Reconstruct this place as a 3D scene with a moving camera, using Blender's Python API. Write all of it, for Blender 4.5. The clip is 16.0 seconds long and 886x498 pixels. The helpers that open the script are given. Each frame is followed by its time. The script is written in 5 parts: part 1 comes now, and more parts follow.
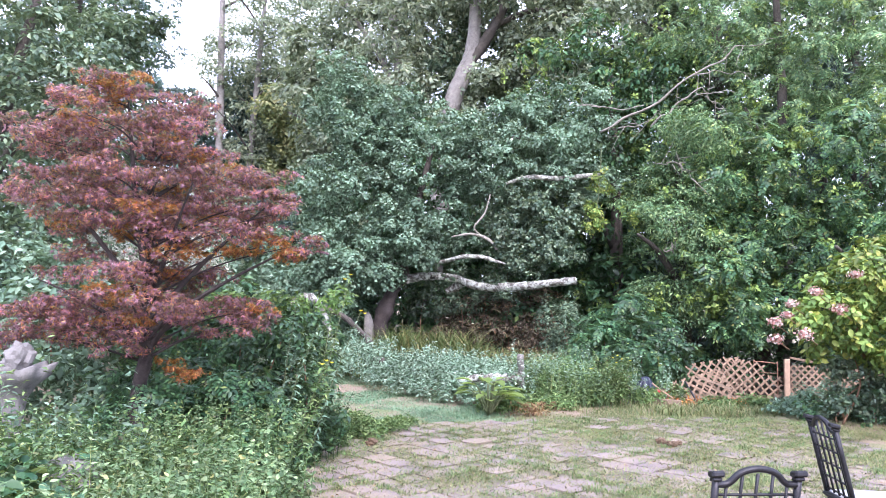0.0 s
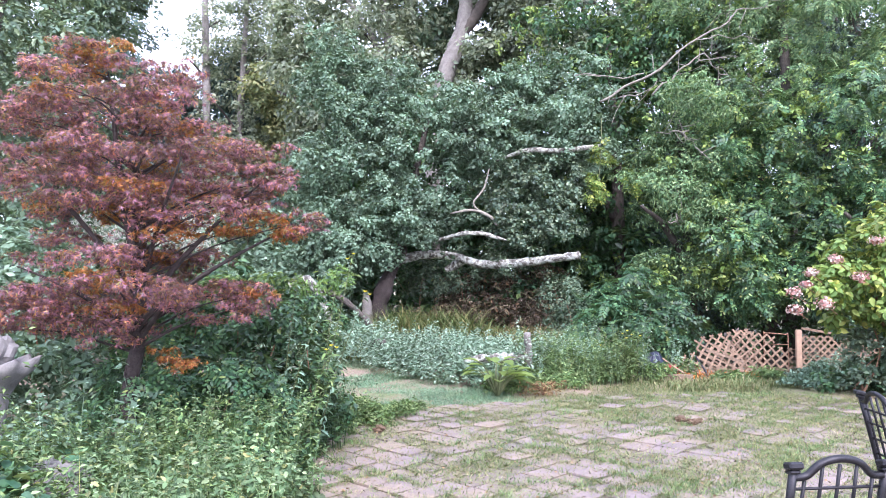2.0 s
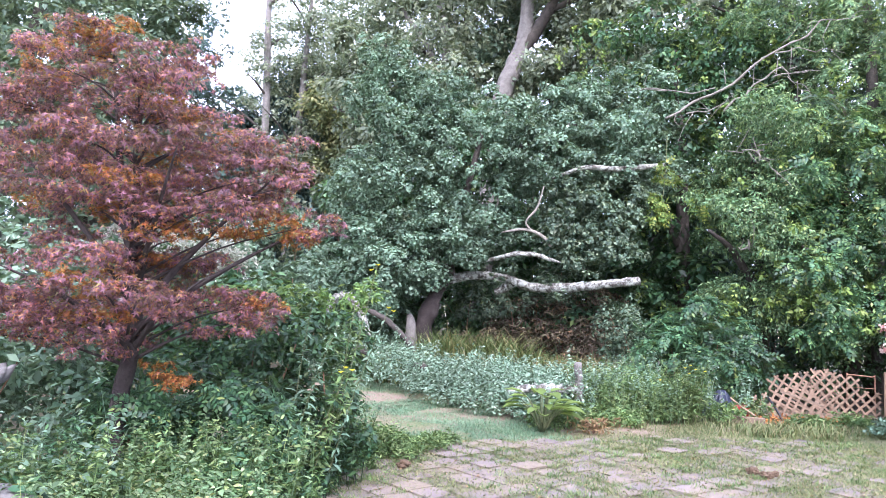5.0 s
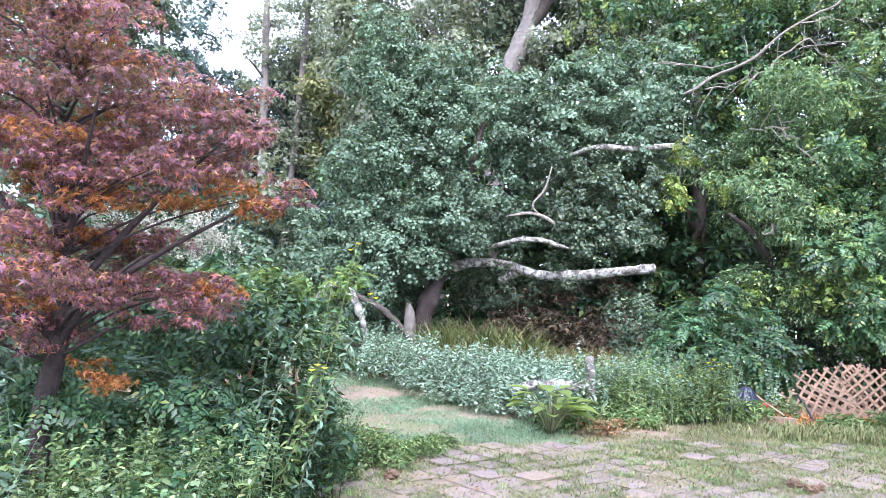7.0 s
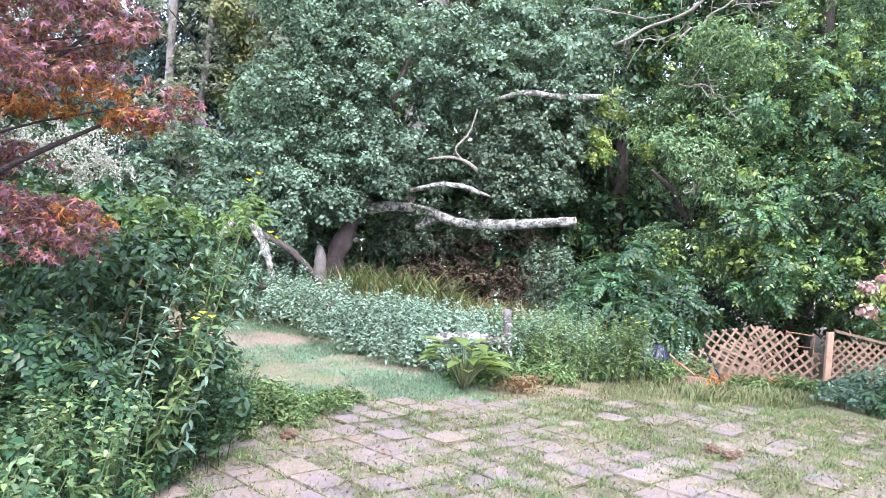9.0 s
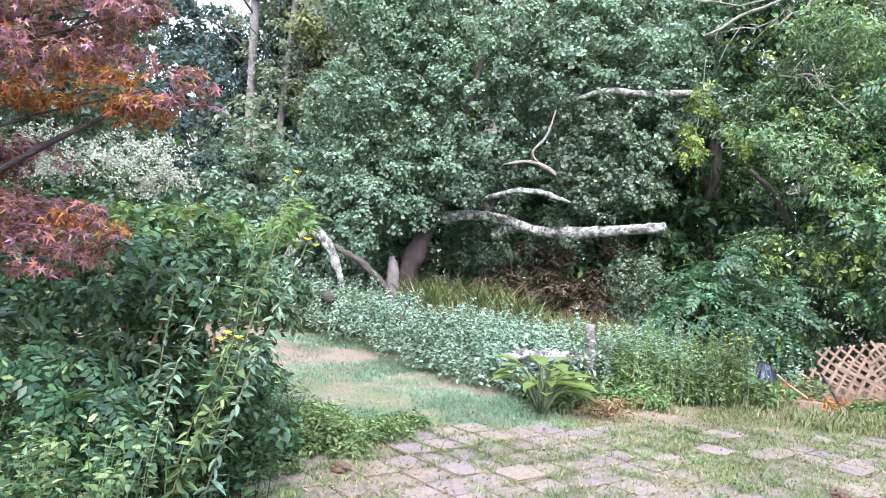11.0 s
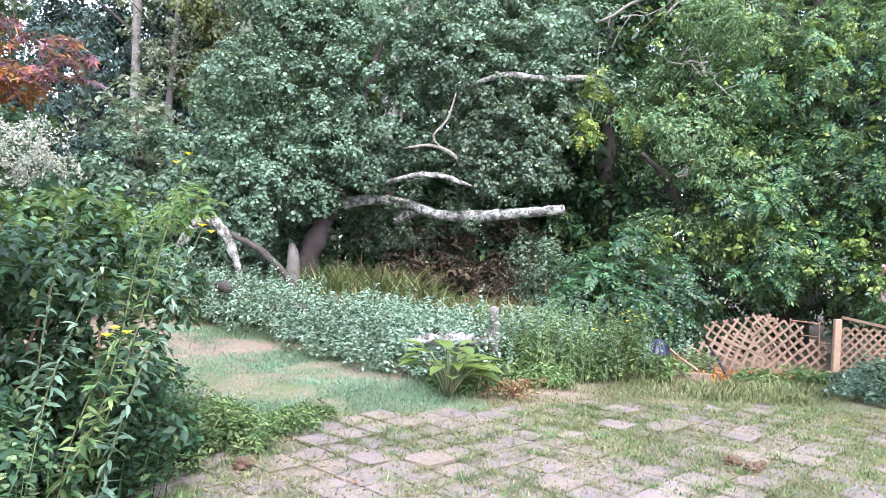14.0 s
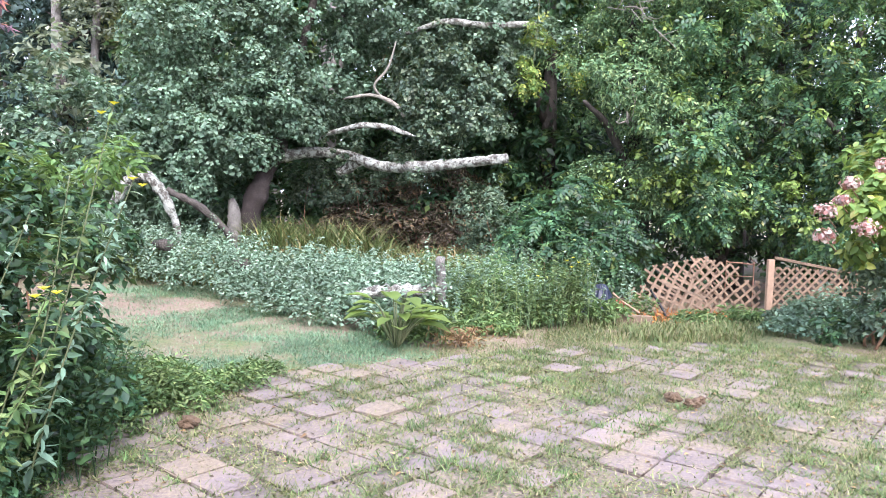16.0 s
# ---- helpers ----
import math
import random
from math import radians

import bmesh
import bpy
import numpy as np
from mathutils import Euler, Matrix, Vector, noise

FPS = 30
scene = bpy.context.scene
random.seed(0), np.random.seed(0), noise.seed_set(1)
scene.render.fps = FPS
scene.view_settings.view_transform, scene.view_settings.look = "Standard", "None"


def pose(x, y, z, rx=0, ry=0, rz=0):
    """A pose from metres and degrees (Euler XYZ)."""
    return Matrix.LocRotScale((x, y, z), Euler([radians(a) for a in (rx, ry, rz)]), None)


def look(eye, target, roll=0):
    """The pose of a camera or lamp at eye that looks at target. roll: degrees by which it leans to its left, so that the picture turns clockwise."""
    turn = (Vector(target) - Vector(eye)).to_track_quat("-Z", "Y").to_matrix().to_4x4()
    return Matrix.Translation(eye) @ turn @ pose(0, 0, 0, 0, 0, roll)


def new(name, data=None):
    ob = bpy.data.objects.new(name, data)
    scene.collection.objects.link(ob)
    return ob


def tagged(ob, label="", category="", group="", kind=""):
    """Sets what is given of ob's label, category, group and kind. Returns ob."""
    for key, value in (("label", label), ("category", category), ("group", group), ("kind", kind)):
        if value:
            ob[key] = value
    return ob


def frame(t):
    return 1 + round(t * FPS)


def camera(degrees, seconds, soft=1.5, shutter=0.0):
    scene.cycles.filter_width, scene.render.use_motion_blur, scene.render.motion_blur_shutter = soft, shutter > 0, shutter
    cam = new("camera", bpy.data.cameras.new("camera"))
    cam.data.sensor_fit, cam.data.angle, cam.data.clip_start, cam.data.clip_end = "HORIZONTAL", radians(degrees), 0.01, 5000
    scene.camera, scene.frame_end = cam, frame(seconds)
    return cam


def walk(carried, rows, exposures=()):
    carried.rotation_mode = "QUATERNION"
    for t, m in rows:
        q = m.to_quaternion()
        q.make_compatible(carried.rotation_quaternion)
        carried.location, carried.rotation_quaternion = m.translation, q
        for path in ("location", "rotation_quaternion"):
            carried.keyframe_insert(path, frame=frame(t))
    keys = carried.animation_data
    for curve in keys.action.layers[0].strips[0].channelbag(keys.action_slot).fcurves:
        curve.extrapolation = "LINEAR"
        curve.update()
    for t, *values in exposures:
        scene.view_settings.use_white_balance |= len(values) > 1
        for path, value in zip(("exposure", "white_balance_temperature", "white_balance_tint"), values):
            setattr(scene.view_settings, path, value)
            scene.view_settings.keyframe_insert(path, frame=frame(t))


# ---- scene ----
cam = camera(63.0, 16.0, soft=0.6)
PATH = [
    (0, (-0.1, -0.359, 1.726), (-0.111, 1.636, 1.869), 1.1),
    (0.5, (-0.064, -0.239, 1.694), (-0.09, 1.76, 1.759), 1.2),
    (1, (-0.141, -0.129, 1.725), (-0.189, 1.868, 1.818), 2.1),
    (1.5, (-0.258, 0.025, 1.736), (-0.245, 2.019, 1.897), -0.6),
    (2, (-0.266, 0.101, 1.713), (-0.254, 2.099, 1.799), -0.4),
    (2.5, (-0.128, 0.245, 1.717), (-0.126, 2.241, 1.843), -0.7),
    (3, (-0.02, 0.381, 1.692), (0.029, 2.379, 1.754), -1.5),
    (3.5, (-0.012, 0.518, 1.686), (0.085, 2.514, 1.762), -1.3),
    (4, (-0.083, 0.722, 1.707), (0.048, 2.703, 1.95), 0.2),
    (4.5, (-0.091, 0.877, 1.684), (-0.089, 2.874, 1.794), 1.2),
    (4.7, (-0.056, 0.92, 1.67), (-0.193, 2.909, 1.827), 1.9),
    (6.8, (-0.105, 1.845, 1.612), (-0.28, 3.836, 1.683), 1.3),
    (7, (-0.026, 1.989, 1.62), (-0.193, 3.978, 1.746), 1.8),
    (7.5, (0.06, 2.1, 1.606), (-0.136, 4.089, 1.687), 2.6),
    (8, (0.042, 2.246, 1.603), (-0.001, 4.246, 1.623), 2.8),
    (8.5, (-0.058, 2.509, 1.629), (0.014, 4.505, 1.732), 3.8),
    (9, (-0.068, 2.648, 1.611), (0.006, 4.646, 1.601), 4.5),
    (9.5, (0.036, 2.867, 1.622), (-0.012, 4.866, 1.676), 3.8),
    (9.7, (0.062, 2.929, 1.609), (-0.095, 4.923, 1.65), 3.7),
    (11.8, (0.022, 3.495, 1.591), (-0.134, 5.489, 1.594), 4.0),
    (12, (0.015, 3.493, 1.597), (-0.22, 5.479, 1.637), 4.1),
    (12.5, (0.024, 3.477, 1.591), (-0.172, 5.468, 1.603), 4.3),
    (13, (0.023, 3.479, 1.583), (-0.017, 5.478, 1.558), 3.9),
    (13.5, (0.018, 3.477, 1.571), (0.08, 5.475, 1.499), 3.6),
    (14, (0.02, 3.476, 1.581), (0.14, 5.473, 1.562), 2.8),
    (14.5, (0.014, 3.476, 1.573), (0.165, 5.47, 1.515), 3.2),
    (15, (0.011, 3.478, 1.572), (0.196, 5.469, 1.511), 3.1),
    (15.5, (0.008, 3.497, 1.568), (0.21, 5.485, 1.479), 3.0),
    (16, (0.031, 3.527, 1.56), (0.305, 5.503, 1.415), 1.5),
]
walk(cam, [(t, look(e, g, r)) for t, e, g, r in PATH], exposures=[(0, 1.97, 5850, 27), (3.5, 1.97, 5800, 27), (7, 2.05, 5750, 26), (9.5, 2.1, 5880, 24), (12, 2.1, 5880, 22), (14.5, 2.03, 5950, 22), (16, 1.99, 6050, 22)])

# ---- world and light ----
SUN_EL, SUN_AZ = 46.0, 172.0
world = bpy.data.worlds.new("sky")
scene.world = world
world.use_nodes = True
wn = world.node_tree
sky = wn.nodes.new("ShaderNodeTexSky")
sky.sky_type, sky.sun_disc = "NISHITA", False
sky.sun_elevation, sky.sun_rotation = radians(SUN_EL), radians(SUN_AZ)
sky.dust_density, sky.air_density, sky.ozone_density = 6.0, 1.0, 1.0
wn.nodes["Background"].inputs["Strength"].default_value = 0.15
veil = wn.nodes.new("ShaderNodeMix")
veil.data_type = "RGBA"
veil.inputs[0].default_value = 0.7
veil.inputs[7].default_value = (6.4, 7.0, 8.1, 1)
wn.links.new(sky.outputs["Color"], veil.inputs[6])
wn.links.new(veil.outputs[2], wn.nodes["Background"].inputs["Color"])
sun = new("sun", bpy.data.lights.new("sun", "SUN"))
sun.data.energy, sun.data.angle, sun.data.color = 1.2, radians(18), (1.0, 0.97, 0.92)
sd = Vector((math.sin(radians(SUN_AZ)) * math.cos(radians(SUN_EL)), math.cos(radians(SUN_AZ)) * math.cos(radians(SUN_EL)), math.sin(radians(SUN_EL))))
sun.matrix_world = look(sd * 60, (0, 0, 0))


# ---- materials ----
def shader(name):
    m = bpy.data.materials.new(name)
    m.use_nodes = True
    return m, m.node_tree, m.node_tree.nodes["Principled BSDF"]


def tex_noise(nt, scale, detail=4.0, rough=0.6):
    co = nt.nodes.new("ShaderNodeNewGeometry")
    n = nt.nodes.new("ShaderNodeTexNoise")
    n.inputs["Scale"].default_value, n.inputs["Detail"].default_value, n.inputs["Roughness"].default_value = scale, detail, rough
    nt.links.new(co.outputs["Position"], n.inputs["Vector"])
    return n.outputs["Fac"]


def ramp(nt, fac, stops):
    r = nt.nodes.new("ShaderNodeValToRGB")
    while len(r.color_ramp.elements) < len(stops):
        r.color_ramp.elements.new(0.5)
    for e, (p, c) in zip(r.color_ramp.elements, stops):
        e.position, e.color = p, (*c, 1)
    nt.links.new(fac, r.inputs["Fac"])
    return r.outputs["Color"]


def mix(nt, fac, a, b, blend="MIX"):
    n = nt.nodes.new("ShaderNodeMix")
    n.data_type, n.blend_type = "RGBA", blend
    for sock, v in ((n.inputs[0], fac), (n.inputs[6], a), (n.inputs[7], b)):
        if isinstance(v, (int, float)):
            sock.default_value = v
        elif isinstance(v, tuple):
            sock.default_value = (*v, 1)
        else:
            nt.links.new(v, sock)
    return n.outputs[2]


def bump(nt, bsdf, height, strength, dist=0.02):
    b = nt.nodes.new("ShaderNodeBump")
    b.inputs["Strength"].default_value, b.inputs["Distance"].default_value = strength, dist
    nt.links.new(height, b.inputs["Height"])
    nt.links.new(b.outputs["Normal"], bsdf.inputs["Normal"])


def leaf_mat(name, stops, patch=(0.8, 1.25), rough=0.5, through_light=0.35, scale=0.9):
    """Leaves: one colour a leaf from the stops, with lighter and duller patches over the plant, and light through the blade."""
    m, nt, b = shader(name)
    g = nt.nodes.new("ShaderNodeNewGeometry")
    col = ramp(nt, g.outputs["Random Per Island"], stops)
    n = tex_noise(nt, scale, 3)
    shade = ramp(nt, n, [(0.35, (patch[0],) * 3), (0.65, (patch[1],) * 3)])
    col = mix(nt, 1.0, col, shade, "MULTIPLY")
    hash_ = nt.nodes.new("ShaderNodeTexWhiteNoise")
    hash_.noise_dimensions = "1D"
    nt.links.new(g.outputs["Random Per Island"], hash_.inputs["W"])
    col = mix(nt, 1.0, col, ramp(nt, hash_.outputs["Value"], [(0, (0.5, 0.5, 0.5)), (0.6, (1.05, 1.05, 1.05)), (1, (1.35, 1.35, 1.35))]), "MULTIPLY")
    nt.links.new(col, b.inputs["Base Color"])
    b.inputs["Roughness"].default_value = rough
    b.inputs["Specular IOR Level"].default_value = 0.4
    t = nt.nodes.new("ShaderNodeBsdfTranslucent")
    nt.links.new(mix(nt, 0.35, col, (0.25, 0.3, 0.03)), t.inputs["Color"])
    ms = nt.nodes.new("ShaderNodeMixShader")
    ms.inputs[0].default_value = through_light
    out = nt.nodes["Material Output"]
    nt.links.new(b.outputs[0], ms.inputs[1])
    nt.links.new(t.outputs[0], ms.inputs[2])
    nt.links.new(ms.outputs[0], out.inputs["Surface"])
    return m


def bark_mat(name, dark, light, lichen=None, amount=0.5, scale=6.0):
    m, nt, b = shader(name)
    n = tex_noise(nt, scale, 6, 0.7)
    fine = tex_noise(nt, scale * 7, 4, 0.7)
    col = ramp(nt, mix(nt, 0.4, n, fine), [(0.35, dark), (0.7, light)])
    if lichen:
        spots = tex_noise(nt, 9.0, 6, 0.8)
        mask = ramp(nt, spots, [(1 - amount - 0.06, (0, 0, 0)), (1 - amount + 0.06, (1, 1, 1))])
        col = mix(nt, mask, col, lichen)
    nt.links.new(col, b.inputs["Base Color"])
    b.inputs["Roughness"].default_value = 0.9
    bump(nt, b, fine, 0.8, 0.03)
    return m


def plain(name, dark, light, rough=0.7, scale=8.0, metal=0.0, strength=0.4, per_object=0.0):
    m, nt, b = shader(name)
    n = tex_noise(nt, scale, 5, 0.65)
    fine = tex_noise(nt, scale * 9, 3, 0.6)
    col = ramp(nt, mix(nt, 0.35, n, fine), [(0.3, dark), (0.7, light)])
    if per_object:
        oi = nt.nodes.new("ShaderNodeObjectInfo")
        v = ramp(nt, oi.outputs["Random"], [(0, (1 - per_object,) * 3), (1, (1 + per_object,) * 3)])
        col = mix(nt, 1.0, col, v, "MULTIPLY")
    nt.links.new(col, b.inputs["Base Color"])
    b.inputs["Roughness"].default_value, b.inputs["Metallic"].default_value = rough, metal
    bump(nt, b, fine, strength, 0.01)
    return m


G = leaf_mat
M = {
    "grey_green": G("grey_green_leaf", [(0, (0.080, 0.148, 0.100)), (0.5, (0.155, 0.255, 0.172)), (1, (0.245, 0.350, 0.245))], (0.65, 1.3), 0.62, 0.32),
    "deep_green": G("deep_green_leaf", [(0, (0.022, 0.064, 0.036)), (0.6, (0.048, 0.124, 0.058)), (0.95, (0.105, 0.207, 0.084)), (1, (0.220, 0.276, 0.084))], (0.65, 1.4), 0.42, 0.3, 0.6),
    "vine_green": G("vine_leaf", [(0, (0.031, 0.080, 0.047)), (0.5, (0.065, 0.150, 0.072)), (0.85, (0.122, 0.228, 0.087)), (0.96, (0.216, 0.324, 0.111)), (1, (0.389, 0.376, 0.140))], (0.45, 1.55), 0.42, 0.3, 0.7),
    "yellow_green": G("yellow_green_leaf", [(0, (0.096, 0.187, 0.049)), (0.6, (0.178, 0.272, 0.065)), (1, (0.332, 0.347, 0.076))], (0.75, 1.25), 0.5, 0.35),
    # Leaf green paled and greyed: the distance haze is put into this colour.
    "haze_green": G("hazed_far_leaf", [(0, (0.150, 0.195, 0.145)), (0.6, (0.225, 0.280, 0.200)), (1, (0.34, 0.375, 0.25))], (0.75, 1.3), 0.6, 0.45, 0.3),
    "wood_green": G("wood_leaf", [(0, (0.062, 0.110, 0.078)), (0.6, (0.120, 0.190, 0.128)), (1, (0.225, 0.290, 0.175))], (0.6, 1.35), 0.5, 0.3, 0.5),
    "brush": G("brown_brush", [(0, (0.075, 0.058, 0.045)), (0.5, (0.130, 0.100, 0.070)), (0.8, (0.150, 0.150, 0.085)), (1, (0.260, 0.150, 0.080))], (0.7, 1.3), 0.8, 0.1, 1.5),
    "conifer": G("conifer_leaf", [(0, (0.029, 0.062, 0.060)), (1, (0.072, 0.132, 0.111))], (0.7, 1.3), 0.6, 0.2, 0.4),
    # Yellow-green leaves whose lighter tint carries the sunlight on one woodland tree.
    "lit_yellow_green": G("lit_yellow_leaf", [(0, (0.130, 0.180, 0.085)), (0.6, (0.220, 0.255, 0.115)), (1, (0.340, 0.320, 0.140))], (0.8, 1.2), 0.6, 0.4, 0.5),
    "bright_green": G("bright_leaf", [(0, (0.060, 0.130, 0.040)), (0.6, (0.115, 0.215, 0.060)), (1, (0.22, 0.31, 0.09))], (0.7, 1.25), 0.5, 0.4, 1.2),
    "weed": G("weed_leaf", [(0, (0.056, 0.117, 0.043)), (0.5, (0.106, 0.189, 0.064)), (1, (0.224, 0.296, 0.111))], (0.65, 1.35), 0.6, 0.3, 1.3),
    "pale_weed": G("pale_ground_leaf", [(0, (0.110, 0.195, 0.128)), (0.5, (0.195, 0.305, 0.210)), (1, (0.330, 0.440, 0.325))], (0.75, 1.25), 0.6, 0.25, 1.1),
    "light_weed": G("light_weed_leaf", [(0, (0.070, 0.140, 0.062)), (0.5, (0.135, 0.225, 0.100)), (0.9, (0.240, 0.325, 0.165)), (1, (0.330, 0.330, 0.120))], (0.65, 1.3), 0.6, 0.3, 1.3),
    "cedar_and_lit_vine": G("cedar_and_lit_vine_leaf", [(0, (0.062, 0.138, 0.070)), (0.6, (0.135, 0.248, 0.115)), (1, (0.275, 0.370, 0.160))], (0.65, 1.35), 0.55, 0.3, 0.9),
    "shoot": G("young_shoot_leaf", [(0, (0.150, 0.250, 0.060)), (0.6, (0.220, 0.330, 0.085)), (1, (0.310, 0.380, 0.110))], (0.8, 1.2), 0.5, 0.4, 1.0),
    "plum": G("plum_maple_leaf", [(0, (0.095, 0.045, 0.074)), (0.35, (0.200, 0.088, 0.132)), (0.70, (0.325, 0.150, 0.200)), (0.84, (0.450, 0.150, 0.100)), (0.94, (0.470, 0.250, 0.085)), (1, (0.250, 0.280, 0.105))], (0.65, 1.4), 0.32, 0.46, 1.6),
    "orange": G("orange_maple_leaf", [(0, (0.180, 0.060, 0.050)), (0.5, (0.400, 0.120, 0.045)), (0.8, (0.480, 0.220, 0.050)), (1, (0.300, 0.300, 0.100))], (0.7, 1.2), 0.5, 0.5, 1.2),
    "tall_grass": G("tall_grass_blade", [(0, (0.096, 0.160, 0.056)), (0.6, (0.176, 0.240, 0.084)), (1, (0.304, 0.240, 0.112))], (0.6, 1.25), 0.6, 0.25, 0.8),
    "lawn": G("lawn_blade", [(0, (0.080, 0.130, 0.048)), (0.4, (0.145, 0.190, 0.072)), (0.75, (0.245, 0.245, 0.112)), (1, (0.345, 0.290, 0.180))], (0.75, 1.2), 0.6, 0.3, 0.6),
    "cool_lawn": G("cool_lawn_blade", [(0, (0.092, 0.191, 0.112)), (0.6, (0.153, 0.275, 0.163)), (1, (0.275, 0.347, 0.208))], (0.8, 1.2), 0.6, 0.3, 0.8),
    "white_flower": G("white_petal", [(0, (0.38, 0.40, 0.32)), (1, (0.60, 0.61, 0.52))], (0.85, 1.1), 0.6, 0.3),
    "pink_flower": G("pink_petal", [(0, (0.30, 0.11, 0.10)), (0.35, (0.50, 0.26, 0.24)), (0.7, (0.62, 0.50, 0.45)), (1, (0.70, 0.64, 0.58))], (0.85, 1.1), 0.6, 0.3),
    "yellow_flower": G("yellow_petal", [(0, (0.75, 0.60, 0.02)), (1, (0.85, 0.75, 0.06))], (0.9, 1.1), 0.5, 0.3),
    "straw": G("dry_stalk", [(0, (0.14, 0.08, 0.035)), (0.6, (0.24, 0.15, 0.07)), (1, (0.36, 0.27, 0.14))], (0.8, 1.2), 0.8, 0.1),
    "orange_debris": G("orange_wood_chip", [(0, (0.42, 0.14, 0.04)), (1, (0.60, 0.27, 0.07))], (0.8, 1.2), 0.7, 0.0),
    "bark": bark_mat("bark", (0.03, 0.026, 0.022), (0.11, 0.095, 0.08)),
    "pale_bark": bark_mat("pale_bark", (0.11, 0.102, 0.092), (0.30, 0.285, 0.26)),
    "lichen_bark": bark_mat("lichen_bark", (0.035, 0.03, 0.026), (0.15, 0.135, 0.11), (0.40, 0.42, 0.37), 0.50),
    "dead_wood": bark_mat("dead_wood", (0.14, 0.13, 0.105), (0.36, 0.335, 0.28)),
    "dark_bark": bark_mat("maple_bark", (0.025, 0.018, 0.018), (0.075, 0.06, 0.055)),
    "stem": plain("green_stem", (0.07, 0.10, 0.04), (0.14, 0.15, 0.07)),
    "red_stem": plain("reddish_stem", (0.14, 0.07, 0.04), (0.22, 0.13, 0.07)),
    "stone": plain("weathered_stone", (0.09, 0.088, 0.084), (0.22, 0.21, 0.20), 0.9, 9.0),
    "lattice": plain("weathered_lattice_wood", (0.10, 0.066, 0.042), (0.26, 0.178, 0.115), 0.85, 12.0, 0.0, 0.4, 0.2),
    "old_board": plain("old_board", (0.12, 0.085, 0.06), (0.26, 0.19, 0.13), 0.9, 10.0),
    "post_wood": plain("post_wood", (0.24, 0.155, 0.10), (0.40, 0.28, 0.19), 0.8, 10.0),
    "iron": plain("black_cast_metal", (0.012, 0.012, 0.014), (0.035, 0.035, 0.04), 0.42, 14.0, 0.6, 0.2),
    "table_top": plain("grey_table_top", (0.30, 0.31, 0.33), (0.42, 0.43, 0.45), 0.35, 6.0),
    "rust": plain("rusty_wire", (0.16, 0.08, 0.05), (0.30, 0.17, 0.11), 0.7, 20.0, 0.4),
    "blue_plastic": plain("navy_plastic", (0.006, 0.009, 0.020), (0.014, 0.022, 0.05), 0.35, 5.0),
    "red_plastic": plain("red_plastic", (0.30, 0.01, 0.012), (0.45, 0.03, 0.03), 0.4, 8.0),
    "dung": plain("brown_clod", (0.06, 0.04, 0.025), (0.15, 0.10, 0.06), 0.95, 30.0),
}


def ground_mat():
    m, nt, b = shader("ground_soil_and_grass")
    big, mid, fine = tex_noise(nt, 0.35, 5), tex_noise(nt, 2.2, 6, 0.7), tex_noise(nt, 30, 4, 0.7)
    green = ramp(nt, fine, [(0.3, (0.07, 0.10, 0.035)), (0.7, (0.17, 0.20, 0.075))])
    soil = ramp(nt, fine, [(0.3, (0.15, 0.105, 0.075)), (0.7, (0.31, 0.235, 0.175))])
    mask = ramp(nt, mix(nt, 0.5, big, mid), [(0.44, (1, 1, 1)), (0.58, (0, 0, 0))])
    col = mix(nt, mask, green, soil)
    nt.links.new(col, b.inputs["Base Color"])
    b.inputs["Roughness"].default_value = 0.95
    bump(nt, b, fine, 0.8, 0.03)
    return m


M["ground"] = ground_mat()


def paver_mat():
    """Pinkish-grey stone, a little different from slab to slab, with blown soil and dark stains over it."""
    m, nt, b = shader("paver_stone")
    n, fine, dirt = tex_noise(nt, 4.0, 5), tex_noise(nt, 45, 4, 0.7), tex_noise(nt, 1.6, 7, 0.72)
    col = ramp(nt, mix(nt, 0.45, n, fine), [(0.3, (0.115, 0.096, 0.096)), (0.7, (0.245, 0.208, 0.206))])
    oi = nt.nodes.new("ShaderNodeObjectInfo")
    col = mix(nt, 1.0, col, ramp(nt, oi.outputs["Random"], [(0, (0.84, 0.82, 0.80)), (0.5, (0.98, 0.95, 0.93)), (0.92, (1.06, 1.02, 0.98)), (1, (1.28, 1.23, 1.18))]), "MULTIPLY")
    soil = ramp(nt, fine, [(0.3, (0.145, 0.112, 0.075)), (0.7, (0.285, 0.235, 0.155))])
    col = mix(nt, ramp(nt, mix(nt, 0.35, dirt, fine), [(0.45, (0, 0, 0)), (0.58, (0.8, 0.8, 0.8))]), col, soil)
    nt.links.new(col, b.inputs["Base Color"])
    b.inputs["Roughness"].default_value = 0.92
    bump(nt, b, mix(nt, 0.5, n, fine), 0.7, 0.012)
    return m


M["paver"] = paver_mat()


# ---- building helpers ----
def raw_mesh(name, verts, tris, smooth=False):
    """A mesh from arrays of corners (n, 3) and triangles or quads (m, k)."""
    me = bpy.data.meshes.new(name)
    verts, tris = np.asarray(verts, np.float32), np.asarray(tris, np.int32)
    k = tris.shape[1]
    me.vertices.add(len(verts))
    me.vertices.foreach_set("co", verts.ravel())
    me.loops.add(tris.size)
    me.loops.foreach_set("vertex_index", tris.ravel())
    me.polygons.add(len(tris))
    me.polygons.foreach_set("loop_start", np.arange(0, tris.size, k, dtype=np.int32))
    if smooth:
        me.polygons.foreach_set("use_smooth", np.ones(len(tris), bool))
    me.update(calc_edges=True)
    return me


